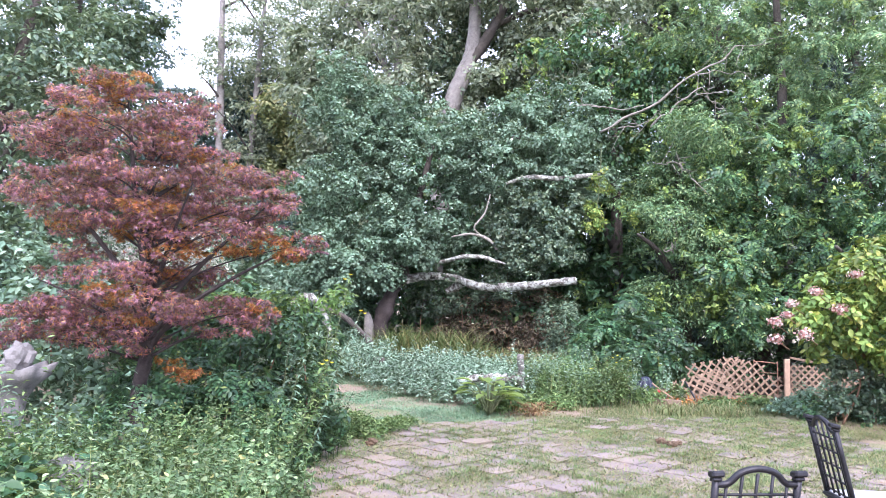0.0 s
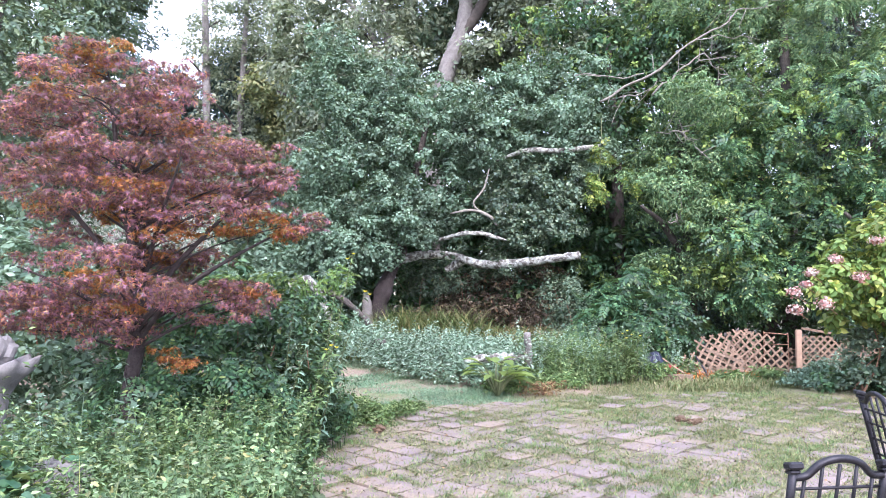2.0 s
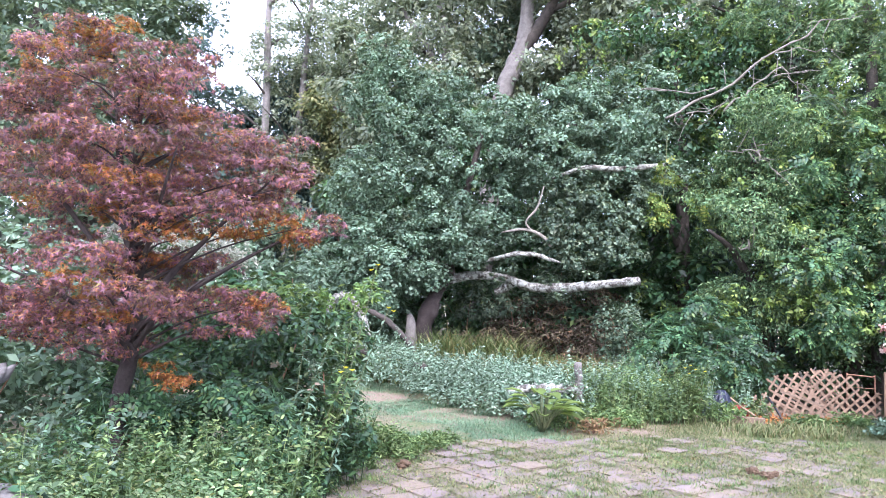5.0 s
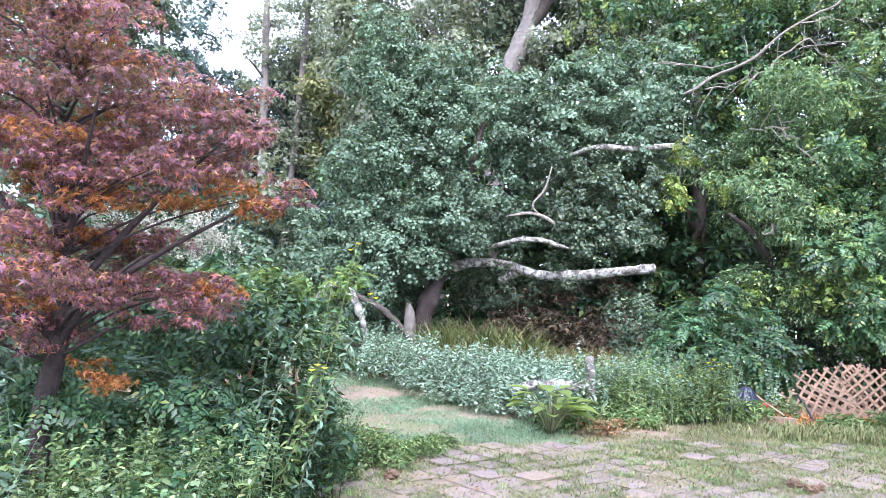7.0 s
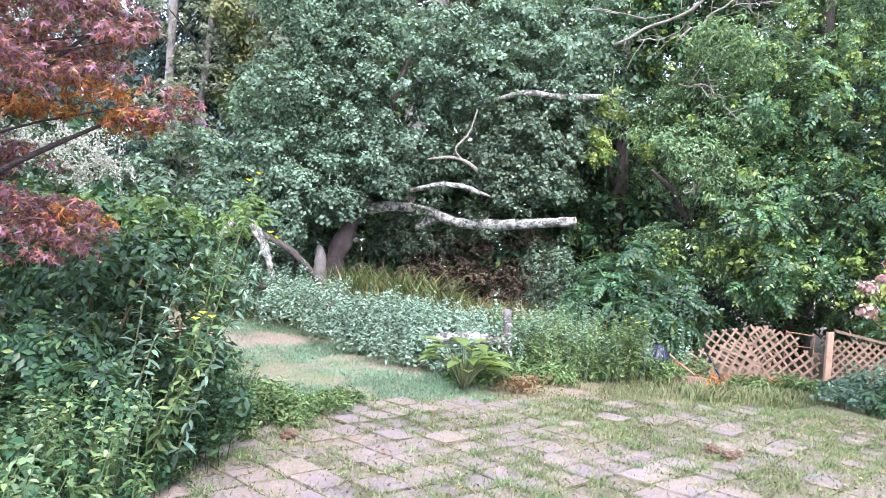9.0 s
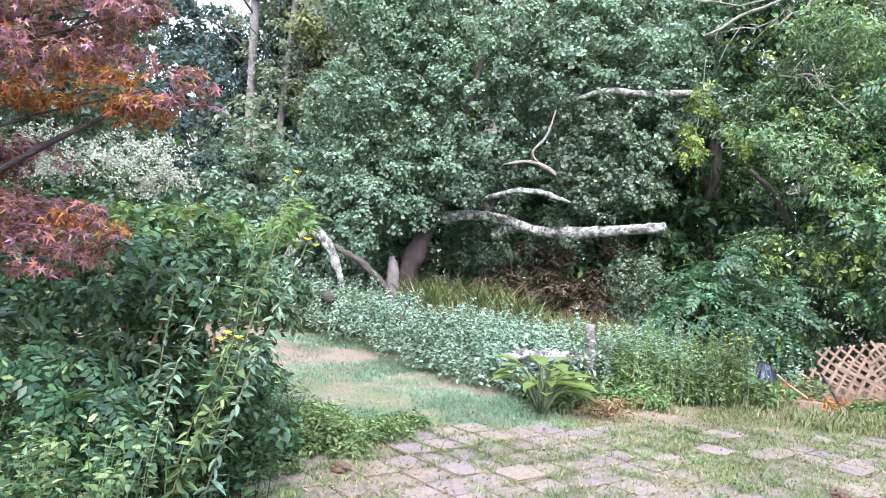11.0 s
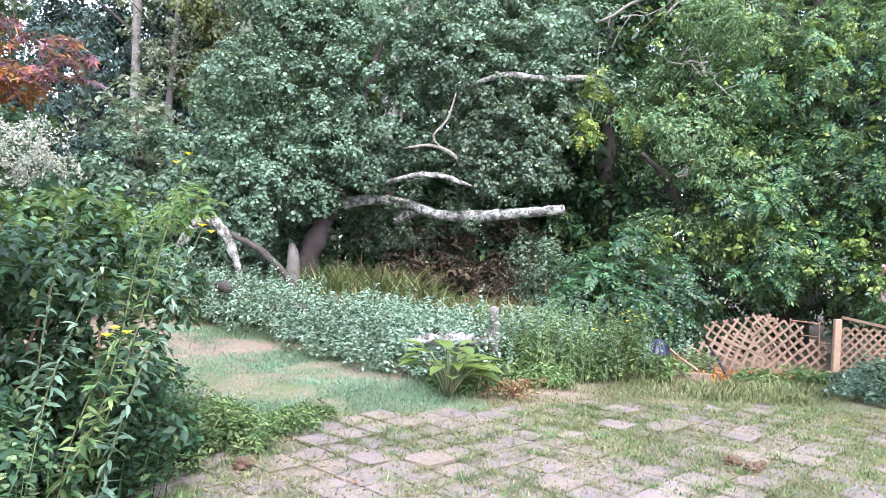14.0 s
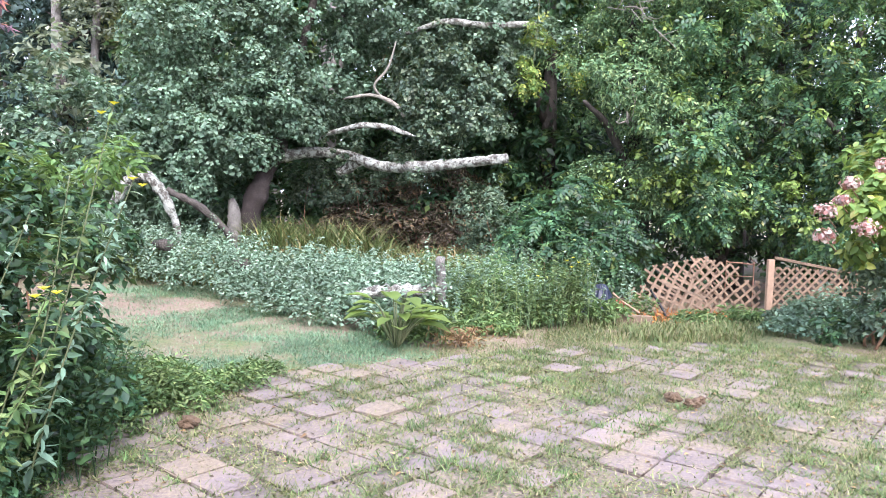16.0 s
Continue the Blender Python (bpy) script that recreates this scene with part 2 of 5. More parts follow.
def part(name, data, material, parent=None, label="", m=None):
    """One mesh object under a thing or a part; data is a mesh or a bmesh."""
    if isinstance(data, bmesh.types.BMesh):
        me = bpy.data.meshes.new(name)
        data.to_mesh(me)
        data.free()
        data = me
    if not data.materials:
        data.materials.append(material)
    ob = new(name, data)
    ob.parent = parent
    if m is not None:
        ob.matrix_basis = m
    if label:
        ob["label"] = label
    return ob


def thing(name, label, category, at=(0, 0, 0), group="", rz=0.0):
    ob = new(name)
    ob.matrix_basis = pose(*at, 0, 0, rz)
    ob.empty_display_size = 0.2
    return tagged(ob, label, category, group)


def box(sx, sy, sz, at=(0, 0, 0), rot=None, bevel=0.0):
    bm = bmesh.new()
    bmesh.ops.create_cube(bm, size=1.0)
    bmesh.ops.scale(bm, vec=(sx, sy, sz), verts=bm.verts)
    if bevel:
        bmesh.ops.bevel(bm, geom=bm.edges[:], offset=bevel, segments=1, affect="EDGES")
    if rot is not None:
        bmesh.ops.transform(bm, matrix=rot, verts=bm.verts)
    bmesh.ops.translate(bm, vec=at, verts=bm.verts)
    return bm


def smooth_line(points, steps=6):
    """A smooth line through (x, y, z, radius) points."""
    p = np.array(points, float)
    p = np.vstack([2 * p[0] - p[1], p, 2 * p[-1] - p[-2]])
    out = []
    for i in range(1, len(p) - 2):
        for s in np.linspace(0, 1, steps, endpoint=False):
            a, b, c, d = p[i - 1], p[i], p[i + 1], p[i + 2]
            out.append(0.5 * (2 * b + (c - a) * s + (2 * a - 5 * b + 4 * c - d) * s * s + (3 * b - a - 3 * c + d) * s ** 3))
    out.append(p[-2])
    return np.array(out)


def tube_arrays(points, sides=8, steps=5, wobble=0.12, seed=1):
    rng = np.random.default_rng(seed)
    q = smooth_line(points, steps)
    c, r = q[:, :3], np.maximum(q[:, 3], 0.002)
    tan = np.gradient(c, axis=0)
    tan /= np.linalg.norm(tan, axis=1)[:, None] + 1e-9
    ref = np.array((0.31, 0.17, 0.93)) if abs(tan[0, 2]) < 0.8 else np.array((0.9, 0.2, 0.1))
    u = np.cross(tan, ref)
    u /= np.linalg.norm(u, axis=1)[:, None] + 1e-9
    w = np.cross(tan, u)
    a = np.linspace(0, 2 * np.pi, sides, endpoint=False)
    rad = r[:, None] * (1 + wobble * rng.standard_normal((len(c), sides)).clip(-1.5, 1.5))
    v = c[:, None] + rad[..., None] * (np.cos(a)[None, :, None] * u[:, None] + np.sin(a)[None, :, None] * w[:, None])
    v = v.reshape(-1, 3)
    f = []
    for i in range(len(c) - 1):
        for j in range(sides):
            k = (j + 1) % sides
            p0, p1, p2, p3 = i * sides + j, i * sides + k, (i + 1) * sides + k, (i + 1) * sides + j
            f += [(p0, p1, p2), (p0, p2, p3)]
    n = len(v)
    v = np.vstack([v, c[:1], c[-1:]])
    for j in range(sides):
        k = (j + 1) % sides
        f += [(n, k, j), (n + 1, (len(c) - 1) * sides + j, (len(c) - 1) * sides + k)]
    return v, np.array(f)


def joined(pairs):
    vs, fs, base = [], [], 0
    for v, f in pairs:
        vs.append(v)
        fs.append(np.asarray(f) + base)
        base += len(v)
    return np.vstack(vs), np.vstack(fs)


def tube(points, sides=8, steps=5, wobble=0.12, seed=1):
    return raw_mesh("tube", *tube_arrays(points, sides, steps, wobble, seed), smooth=True)


# Leaf shapes: x along the blade, y across, z out of it; unit length.
def blade_shape(width=0.5, fold=0.12):
    return (np.array(((0, 0, 0), (0.45, width / 2, fold), (1, 0, -0.08), (0.45, -width / 2, fold))), np.array(((0, 3, 2), (0, 2, 1))))


def broad_shape(width=0.6, fold=0.1):
    h = width / 2
    v = ((0, 0, 0), (0.25, h * 0.85, fold), (0.6, h * 0.8, fold * 0.7), (1, 0, -0.12), (0.6, -h * 0.8, fold * 0.7), (0.25, -h * 0.85, fold), (0.5, 0, 0))
    return np.array(v), np.array(((0, 6, 1), (1, 6, 2), (2, 6, 3), (3, 6, 4), (4, 6, 5), (5, 6, 0)))


def palm_shape(lobes=5, thin=0.30):
    """Five pointed lobes spread like a hand."""
    vs, fs = [], []
    for i in range(lobes):
        q = abs(i / (lobes - 1) - 0.5) * 2
        a, l = (i / (lobes - 1) - 0.5) * 3.9, 1.0 - 0.38 * q
        c, s = math.cos(a), math.sin(a)
        n = len(vs)
        for t, o, z in ((0.05, -thin / 2, 0.02), (1, 0, -0.14), (0.05, thin / 2, 0.02)):
            vs.append((c * l * t - s * o * 0.9, s * l * t + c * o * 0.9, z))
        fs.append((n, n + 1, n + 2))
    return np.array(vs), np.array(fs)


def feather_shape(pairs=4, length=0.44, width=0.19, droop=0.3):
    vs, fs = [], []
    for i in range(pairs * 2 + 1):
        x = 0.18 + 0.8 * (i // 2) / pairs if i < pairs * 2 else 0.95
        side = (1 if i % 2 else -1) if i < pairs * 2 else 0
        a = side * 1.05
        c, s = math.cos(a), math.sin(a)
        z0 = -droop * x * x
        n = len(vs)
        l = length * (1 - 0.3 * x)
        for t, o in ((0, 0), (0.45, width / 2), (1, 0), (0.45, -width / 2)):
            vs.append((x + c * l * t - s * o, s * l * t + c * o, z0 - 0.10 * t * t))
        fs += [(n, n + 3, n + 2), (n, n + 2, n + 1)]
    return np.array(vs), np.array(fs)


def unit(v):
    return v / (np.linalg.norm(v, axis=-1, keepdims=True) + 1e-9)


def leaf_arrays(rng, pos, out, size, shape, up=0.5, jitter=0.6, hang=0.3):
    """Leaves at pos whose faces look along out and up, with the tips hanging a little."""
    n = len(pos)
    nrm = unit(out + np.array((0, 0, up)) + jitter * rng.standard_normal((n, 3)))
    d = unit(0.6 * out + np.array((0, 0, -hang)) + 0.9 * rng.standard_normal((n, 3)))
    d = unit(d - (d * nrm).sum(1, keepdims=True) * nrm)
    w = np.cross(nrm, d)
    tv, tf = shape
    ls = size * rng.uniform(0.65, 1.25, n)
    basis = np.stack([d, w, nrm], 1)
    v = pos[:, None] + ls[:, None, None] * np.einsum("mk,nkj->nmj", tv, basis)
    f = tf[None] + (np.arange(n) * len(tv))[:, None, None]
    return v.reshape(-1, 3), f.reshape(-1, 3)


def blob_points(rng, blobs, density, lump=0.25, depth=0.3, freq=0.9):
    """Places of twigs in the outer shell of several round masses, uneven, and the way out of the mass."""
    ps, os = [], []
    for x, y, z, rx, ry, rz in blobs:
        area = 4 * math.pi * (((rx * ry) ** 1.6 + (rx * rz) ** 1.6 + (ry * rz) ** 1.6) / 3) ** (1 / 1.6)
        n = max(12, int(area * density))
        u = unit(rng.standard_normal((n, 3)))
        ph = rng.uniform(0, 6.28, 3)
        wave = np.sin(u[:, 0] * 5 * freq + ph[0]) * np.sin(u[:, 1] * 6 * freq + ph[1]) + np.sin(u[:, 2] * 7 * freq + ph[2]) * 0.6
        k = (1 + lump * wave * 0.6) * (1 - depth * rng.random(n) ** 1.5)
        r = np.array((rx, ry, rz))
        p = np.array((x, y, z)) + u * r * k[:, None]
        keep = np.ones(n, bool)
        for b in blobs:
            q = (p - np.array(b[:3])) / np.array(b[3:])
            keep &= (np.linalg.norm(q, axis=1) > 0.6)
        keep &= p[:, 2] > 0.05
        ps.append(p[keep])
        os.append(unit(u / r)[keep])
    return np.vstack(ps), np.vstack(os)


def lumpy(blobs, seed, k=7, lo=0.36, hi=0.62, core=0.82, reach=0.82):
    """The masses with smaller ones bulging out of them."""
    rng = np.random.default_rng(seed)
    out = []
    for x, y, z, rx, ry, rz in blobs:
        out.append((x, y, z, rx * core, ry * core, rz * core))
        for u in unit(rng.standard_normal((k, 3))):
            q = rng.uniform(lo, hi) * min(rx, ry, rz)
            out.append((x + u[0] * rx * reach, y + u[1] * ry * reach, max(z + u[2] * rz * reach, q * 0.4), q * 1.2, q * 1.1, q * 0.75))
    return out


def foliage(name, seed, blobs, density, per, spread, size, shape, up=0.5, lump=0.25, depth=0.35, hang=0.3, flat=0.75, jitter=0.45):
    """A crown: clumps over round masses, each clump a small dome of leaves that face out of it."""
    rng = np.random.default_rng(seed)
    p, o = blob_points(rng, blobs, density, lump, depth)
    cnt = rng.poisson(per * rng.uniform(0.35, 1.5, len(p))) + 1
    idx = np.repeat(np.arange(len(p)), cnt)
    u = unit(rng.standard_normal((len(idx), 3)) + 0.9 * o[idx] + np.array((0, 0, up)))
    rad = spread * rng.uniform(0.6, 1.4, len(p))[idx] * rng.uniform(0.25, 1.0, len(idx)) ** 0.6
    pos = p[idx] + u * rad[:, None] * np.array((1, 1, flat))
    pos[:, 2] = np.maximum(pos[:, 2], ground_z(pos[:, 0], pos[:, 1]) + 0.03)
    v, f = leaf_arrays(rng, pos, u, size, shape, up, jitter, hang)
    return raw_mesh(name, v, f)


def ground_z(x, y):
    """Height of the ground: level at the terrace, falling a little beyond it and rising in the wood."""
    x, y = np.asarray(x, float), np.asarray(y, float)
    s = np.clip((y - 12.0) / 2.2, 0, 1)
    s = s * s * (3 - 2 * s)
    right = np.clip((x - 2.5) / 1.5, 0, 1)
    left = np.clip((-x - 1.0) / 3, 0, 1) * np.clip((y - 9) / 6, 0, 1)
    return -0.32 * s * right + 0.25 * left + 0.05 * s * (1 - right)


# ---- ground ----
def build_ground():
    xs = np.concatenate([np.linspace(-2500, -40, 8), np.linspace(-30, 30, 121), np.linspace(40, 2500, 8)])
    ys = np.concatenate([np.linspace(-2500, -20, 8), np.linspace(-10, 50, 121), np.linspace(60, 2500, 8)])
    X, Y = np.meshgrid(xs, ys)
    rng = np.random.default_rng(3)
    Z = ground_z(X, Y) + 0.012 * rng.standard_normal(X.shape) - 0.03
    n = len(xs)
    i = np.arange(len(ys) - 1)[:, None] * n + np.arange(n - 1)[None]
    f = np.stack([i, i + 1, i + n + 1, i + n], -1).reshape(-1, 4)
    me = raw_mesh("ground", np.stack([X, Y, Z], -1).reshape(-1, 3), f, True)
    ob = part("ground", me, M["ground"])
    return tagged(ob, "uneven ground of bare soil and thin grass", "ground", kind="structure")


build_ground()


# ---- trees ----
def tree(name, label, trunks, bark, crowns, category="tree", at=(0, 0, 0), sides=9):
    """trunks: (part name, points); crowns: (part name, mesh, material, label)."""
    ob = thing(name, label, category, at)
    for i, (n, pts) in enumerate(trunks):
        mat = bark
        if isinstance(pts, tuple):
            pts, mat = pts
        part(n, tube(pts, sides + 3, 6, 0.13 if n == "limb" else 0.07, i + 5), mat, ob)
    for n, me, mat, lab in crowns:
        part(n, me, mat, ob, lab)
    return ob


LEAFLET, ROUND = blade_shape(0.38, 0.1), blade_shape(0.85, 0.16)
OVAL, SLIM, BROAD, PALM, FEATHER = blade_shape(0.55), blade_shape(0.3), broad_shape(), palm_shape(), feather_shape()

# Old broken tree with the long lichen-covered limb
tree("broken_tree", "old leaning tree with grey-green leaves and a lichen-covered limb", [
    ("trunk", ([(-1.85, 17.6, -0.1, 0.30), (-1.72, 17.5, 0.7, 0.25), (-1.70, 17.45, 1.15, 0.19), (-1.58, 17.42, 1.5, 0.21), (-1.47, 17.4, 1.8, 0.15), (-1.38, 17.4, 2.05, 0.17), (-1.2, 17.4, 2.28, 0.13)], M["dark_bark"])),
    ("stub", ([(-1.98, 17.35, -0.1, 0.17), (-1.96, 17.3, 0.8, 0.14), (-1.98, 17.3, 1.2, 0.11), (-2.02, 17.3, 1.42, 0.05)], M["pale_bark"])),
    ("limb", ([(-1.2, 17.42, 2.2, 0.11), (-0.6, 17.4, 2.32, 0.10), (0.1, 17.2, 2.28, 0.09), (0.7, 16.8, 2.08, 0.10), (1.5, 16.2, 2.08, 0.10), (2.1, 15.8, 2.15, 0.085), (2.72, 15.4, 2.22, 0.08)], M["lichen_bark"])),
    ("limb", ([(0.35, 17.1, 2.2, 0.09), (0.1, 17.35, 2.05, 0.10), (-0.1, 17.4, 1.95, 0.07)], M["lichen_bark"])),
    ("limb", ([(-0.6, 17.3, 2.6, 0.04), (-0.1, 16.8, 2.68, 0.045), (0.3, 16.4, 2.76, 0.05), (0.72, 16.3, 2.75, 0.05), (1.0, 16.2, 2.66, 0.04), (1.25, 16.3, 2.6, 0.02)], M["lichen_bark"])),
    ("branch", ([(0.0, 16.5, 3.22, 0.012), (0.12, 16.4, 3.24, 0.022), (0.52, 16.3, 3.28, 0.034), (0.88, 16.2, 3.13, 0.038), (1.04, 16.1, 2.92, 0.034)], M["dead_wood"])),
    ("branch", ([(0.70, 16.3, 3.22, 0.02), (0.52, 16.2, 3.43, 0.022), (0.75, 16.2, 3.75, 0.02), (0.88, 16.2, 4.2, 0.012)], M["dead_wood"])),
    ("limb", ([(1.1, 16.9, 4.5, 0.03), (1.8, 16.6, 4.68, 0.055), (2.5, 16.8, 4.70, 0.06), (3.6, 17.3, 4.9, 0.05)], M["lichen_bark"])),
    ("limb", [(0.0, 18.2, 5.0, 0.12), (0.6, 18.0, 5.5, 0.14), (1.2, 17.9, 5.6, 0.13), (1.7, 17.8, 6.0, 0.08)]),
    ("limb", [(-1.15, 17.4, 2.25, 0.12), (-1.1, 17.9, 3.2, 0.10), (-0.8, 18.4, 4.6, 0.08), (-0.5, 18.6, 6.0, 0.05)]),
    ("branch", [(1.9, 18.5, 2.55, 0.06), (2.1, 18.5, 2.6, 0.06)]),
], M["bark"], [
    ("crown", foliage("crown", 11, lumpy([(-2.2, 17.6, 4.3, 1.7, 1.5, 2.0), (-0.6, 17.3, 4.6, 1.7, 1.5, 1.7), (-0.9, 18.0, 5.4, 1.9, 1.4, 1.2), (-2.4, 18.0, 5.9, 1.2, 1.2, 1.1), (1.0, 17.6, 5.2, 1.4, 1.3, 1.2), (-2.4, 17.7, 2.9, 1.2, 1.1, 1.0), (-2.7, 16.9, 2.3, 0.8, 0.6, 0.6), (-0.7, 17.0, 2.75, 0.5, 0.4, 0.3), (-1.75, 16.9, 2.3, 0.5, 0.35, 0.4), (-1.6, 18.4, 6.5, 1.0, 1.0, 0.9), (1.9, 17.8, 6.0, 1.0, 0.9, 0.8), (-3.3, 18.0, 4.6, 0.9, 0.9, 0.8), (-1.4, 17.1, 3.4, 0.9, 0.8, 0.7), (2.4, 17.6, 5.4, 1.2, 1.2, 0.9), (-2.75, 16.9, 1.65, 0.45, 0.4, 0.5), (1.6, 18.5, 6.3, 1.2, 1.0, 0.8), (2.9, 18.4, 6.7, 1.4, 1.1, 1.1), (3.5, 18.0, 5.0, 0.9, 0.8, 0.9), (-2.9, 18.4, 7.0, 1.0, 1.0, 1.1)], 11, 11, 0.22, 0.48, 0.74, 0.84),
        9.5, 38, 0.17, 0.082, ROUND, 0.55, 0.5, 0.5), M["grey_green"], "dense grey-green leaves"),
    ("crown", foliage("crown", 12, [(1.5, 16.7, 3.6, 0.75, 0.6, 0.95), (1.75, 16.7, 2.95, 0.55, 0.5, 0.4), (2.3, 16.9, 3.2, 0.7, 0.6, 0.65), (2.5, 17.3, 4.0, 0.8, 0.7, 0.7)],
        20, 48, 0.14, 0.08, ROUND, 0.4, 0.5, 0.4), M["wood_green"], "hanging clump of pale green ivy leaves"),
    ("ivy", foliage("ivy", 13, [(-0.2, 17.0, 2.3, 0.2, 0.16, 0.16), (0.15, 16.85, 2.5, 0.18, 0.14, 0.1), (1.0, 16.4, 2.22, 0.14, 0.1, 0.1), (1.9, 15.9, 2.3, 0.14, 0.1, 0.1), (1.3, 16.3, 1.95, 0.1, 0.1, 0.16)], 22, 10, 0.09, 0.06, ROUND, 0.5, 0.4, 0.5), M["wood_green"], "ivy clinging to the limb"),
])

# Tall trees behind
tree("forked_tree", "tall tree with a thick forked pale trunk", [
    ("trunk", ([(-0.9, 24.3, -0.1, 0.42), (-0.5, 24.2, 4, 0.36), (-0.1, 24, 8.0, 0.31), (0.28, 24, 9.3, 0.28), (0.65, 24, 10.5, 0.24), (0.75, 24, 13.0, 0.18), (0.9, 24, 16, 0.10)], M["pale_bark"])),
    ("limb", [(0.55, 24, 9.9, 0.2), (1.3, 23.9, 11.0, 0.17), (1.9, 23.7, 12.3, 0.14), (2.6, 23.5, 14.2, 0.08)]),
    ("limb", [(1.4, 23.9, 11.2, 0.1), (2.8, 23.5, 11.6, 0.09), (4.2, 23, 11.0, 0.07), (5.4, 22.6, 9.9, 0.04)]),
    ("branch", [(3.2, 23.4, 11.6, 0.07), (4.4, 23.0, 12.3, 0.05), (5.6, 22.8, 12.1, 0.03)]),
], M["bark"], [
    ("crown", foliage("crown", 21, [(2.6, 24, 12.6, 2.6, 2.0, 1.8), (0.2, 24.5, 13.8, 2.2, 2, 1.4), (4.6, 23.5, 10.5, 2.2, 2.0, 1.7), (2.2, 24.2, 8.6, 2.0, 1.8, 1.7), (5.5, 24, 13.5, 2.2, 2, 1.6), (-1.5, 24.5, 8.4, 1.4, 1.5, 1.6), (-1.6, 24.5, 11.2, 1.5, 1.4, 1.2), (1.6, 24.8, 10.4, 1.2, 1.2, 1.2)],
        3.0, 50, 0.5, 0.2, OVAL, 0.4, 0.4, 0.7), M["haze_green"], "loose yellowish-green leaves"),
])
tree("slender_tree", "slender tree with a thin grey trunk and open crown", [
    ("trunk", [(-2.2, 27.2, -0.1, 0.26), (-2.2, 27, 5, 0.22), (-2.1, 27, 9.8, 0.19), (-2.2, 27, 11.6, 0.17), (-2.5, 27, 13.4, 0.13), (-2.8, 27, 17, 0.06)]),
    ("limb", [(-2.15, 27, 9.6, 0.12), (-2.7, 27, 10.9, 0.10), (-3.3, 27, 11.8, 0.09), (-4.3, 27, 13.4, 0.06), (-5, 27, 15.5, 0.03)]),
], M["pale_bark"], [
    ("crown", foliage("crown", 22, [(-2.6, 27.3, 12.2, 2.0, 1.6, 1.6), (-0.9, 27.5, 10.5, 1.6, 1.5, 1.5), (-4.4, 27.5, 9.6, 1.5, 1.5, 1.3), (-4.0, 27.3, 14.0, 1.8, 1.5, 1.2)], 2.4, 45, 0.5, 0.2, OVAL, 0.4, 0.4, 0.8), M["haze_green"], "sparse light green leaves"),
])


def pole_tree(at, h, r, lean, seed, blobs, mat="haze_green", dens=5, size=0.3, label="tall thin woodland tree with a pale trunk"):
    x, y = at
    rng = np.random.default_rng(seed)
    tr = [("trunk", ([(x, y, -0.1, r), (x + lean * 0.4, y, h * 0.4, r * 0.8), (x + lean * 0.7, y, h * 0.7, r * 0.6), (x + lean, y, h, r * 0.2)], M["pale_bark"]))]
    for i in range(6):
        z = h * rng.uniform(0.3, 0.8)
        a = rng.uniform(0, 6.28)
        l = rng.uniform(1.2, 2.6)
        x0 = x + lean * z / h
        tr.append(("branch", [(x0, y, z, r * 0.3), (x0 + l * 0.5 * math.cos(a), y + l * 0.5 * math.sin(a), z + l * 0.35, r * 0.2), (x0 + l * math.cos(a), y + l * math.sin(a), z + l * 0.6, r * 0.07)]))
    return tree("woodland_tree", label, tr, M["bark"], [("crown", foliage("crown", seed, blobs, dens * 0.28, 56, 0.6, size * 0.75, OVAL, 0.5, 0.5, 0.5, 0.1, 0.5), M[mat], "")])


pole_tree((-11.0, 34), 21, 0.24, -0.4, 31, [(-10.6, 34.5, 13.5, 1.9, 1.8, 2.0), (-9.0, 35, 11.5, 1.8, 1.6, 2.0), (-10.6, 34.6, 10.2, 1.8, 1.5, 1.4), (-9.6, 34.4, 15.8, 1.6, 1.5, 1.6)], "haze_green", 5, 0.26)
pole_tree((-10.3, 34.5), 19, 0.2, 1.1, 32, [(-8.0, 35, 14, 2.0, 1.8, 1.8), (-7.6, 35.2, 9.6, 1.8, 1.6, 1.6), (-6.4, 35, 12, 1.5, 1.5, 1.6), (-8.6, 35, 16.4, 1.7, 1.5, 1.4), (-9.2, 34.6, 8.0, 1.8, 1.5, 1.2), (-6.2, 35, 15.0, 1.6, 1.5, 1.5)], "haze_green", 5, 0.26)


def far_wood():
    """Rows of distant trees that close the place all round."""
    rng = np.random.default_rng(41)
    spots = [(-22, 34, 15), (-17, 40, 12), (-9, 44, 10), (-4.5, 40, 11.5), (0.5, 36, 12), (5, 33, 14), (9.5, 30, 15), (14, 27, 16), (18, 22, 15), (20, 15, 13), (21, 7, 12), (-6.5, 32, 6.5), (-9.5, 30, 6.0), (-13, 29, 7.0)]
    for i, (x, y, h) in enumerate(spots):
        bl = []
        for k in range(7):
            z = h * (0.22 + 0.13 * k)
            w = 2.8 * (1.0 - 0.08 * k)
            bl.append((x + rng.uniform(-1.5, 1.5), y + rng.uniform(-1, 1), z, w * rng.uniform(0.7, 1.1), w * 0.8, h * 0.12))
        tr = [("trunk", [(x, y, -0.1, 0.25), (x + 0.2, y, h * 0.5, 0.2), (x, y, h * 0.9, 0.08)])]
        mat = ("haze_green", "conifer", "deep_green")[(1, 1, 0, 0, 0, 2, 2, 2, 2, 2, 2, 1, 0, 1)[i] if i < 14 else 0]
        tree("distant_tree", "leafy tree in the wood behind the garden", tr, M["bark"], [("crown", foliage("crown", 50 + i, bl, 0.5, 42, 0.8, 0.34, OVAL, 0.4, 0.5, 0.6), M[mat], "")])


far_wood()


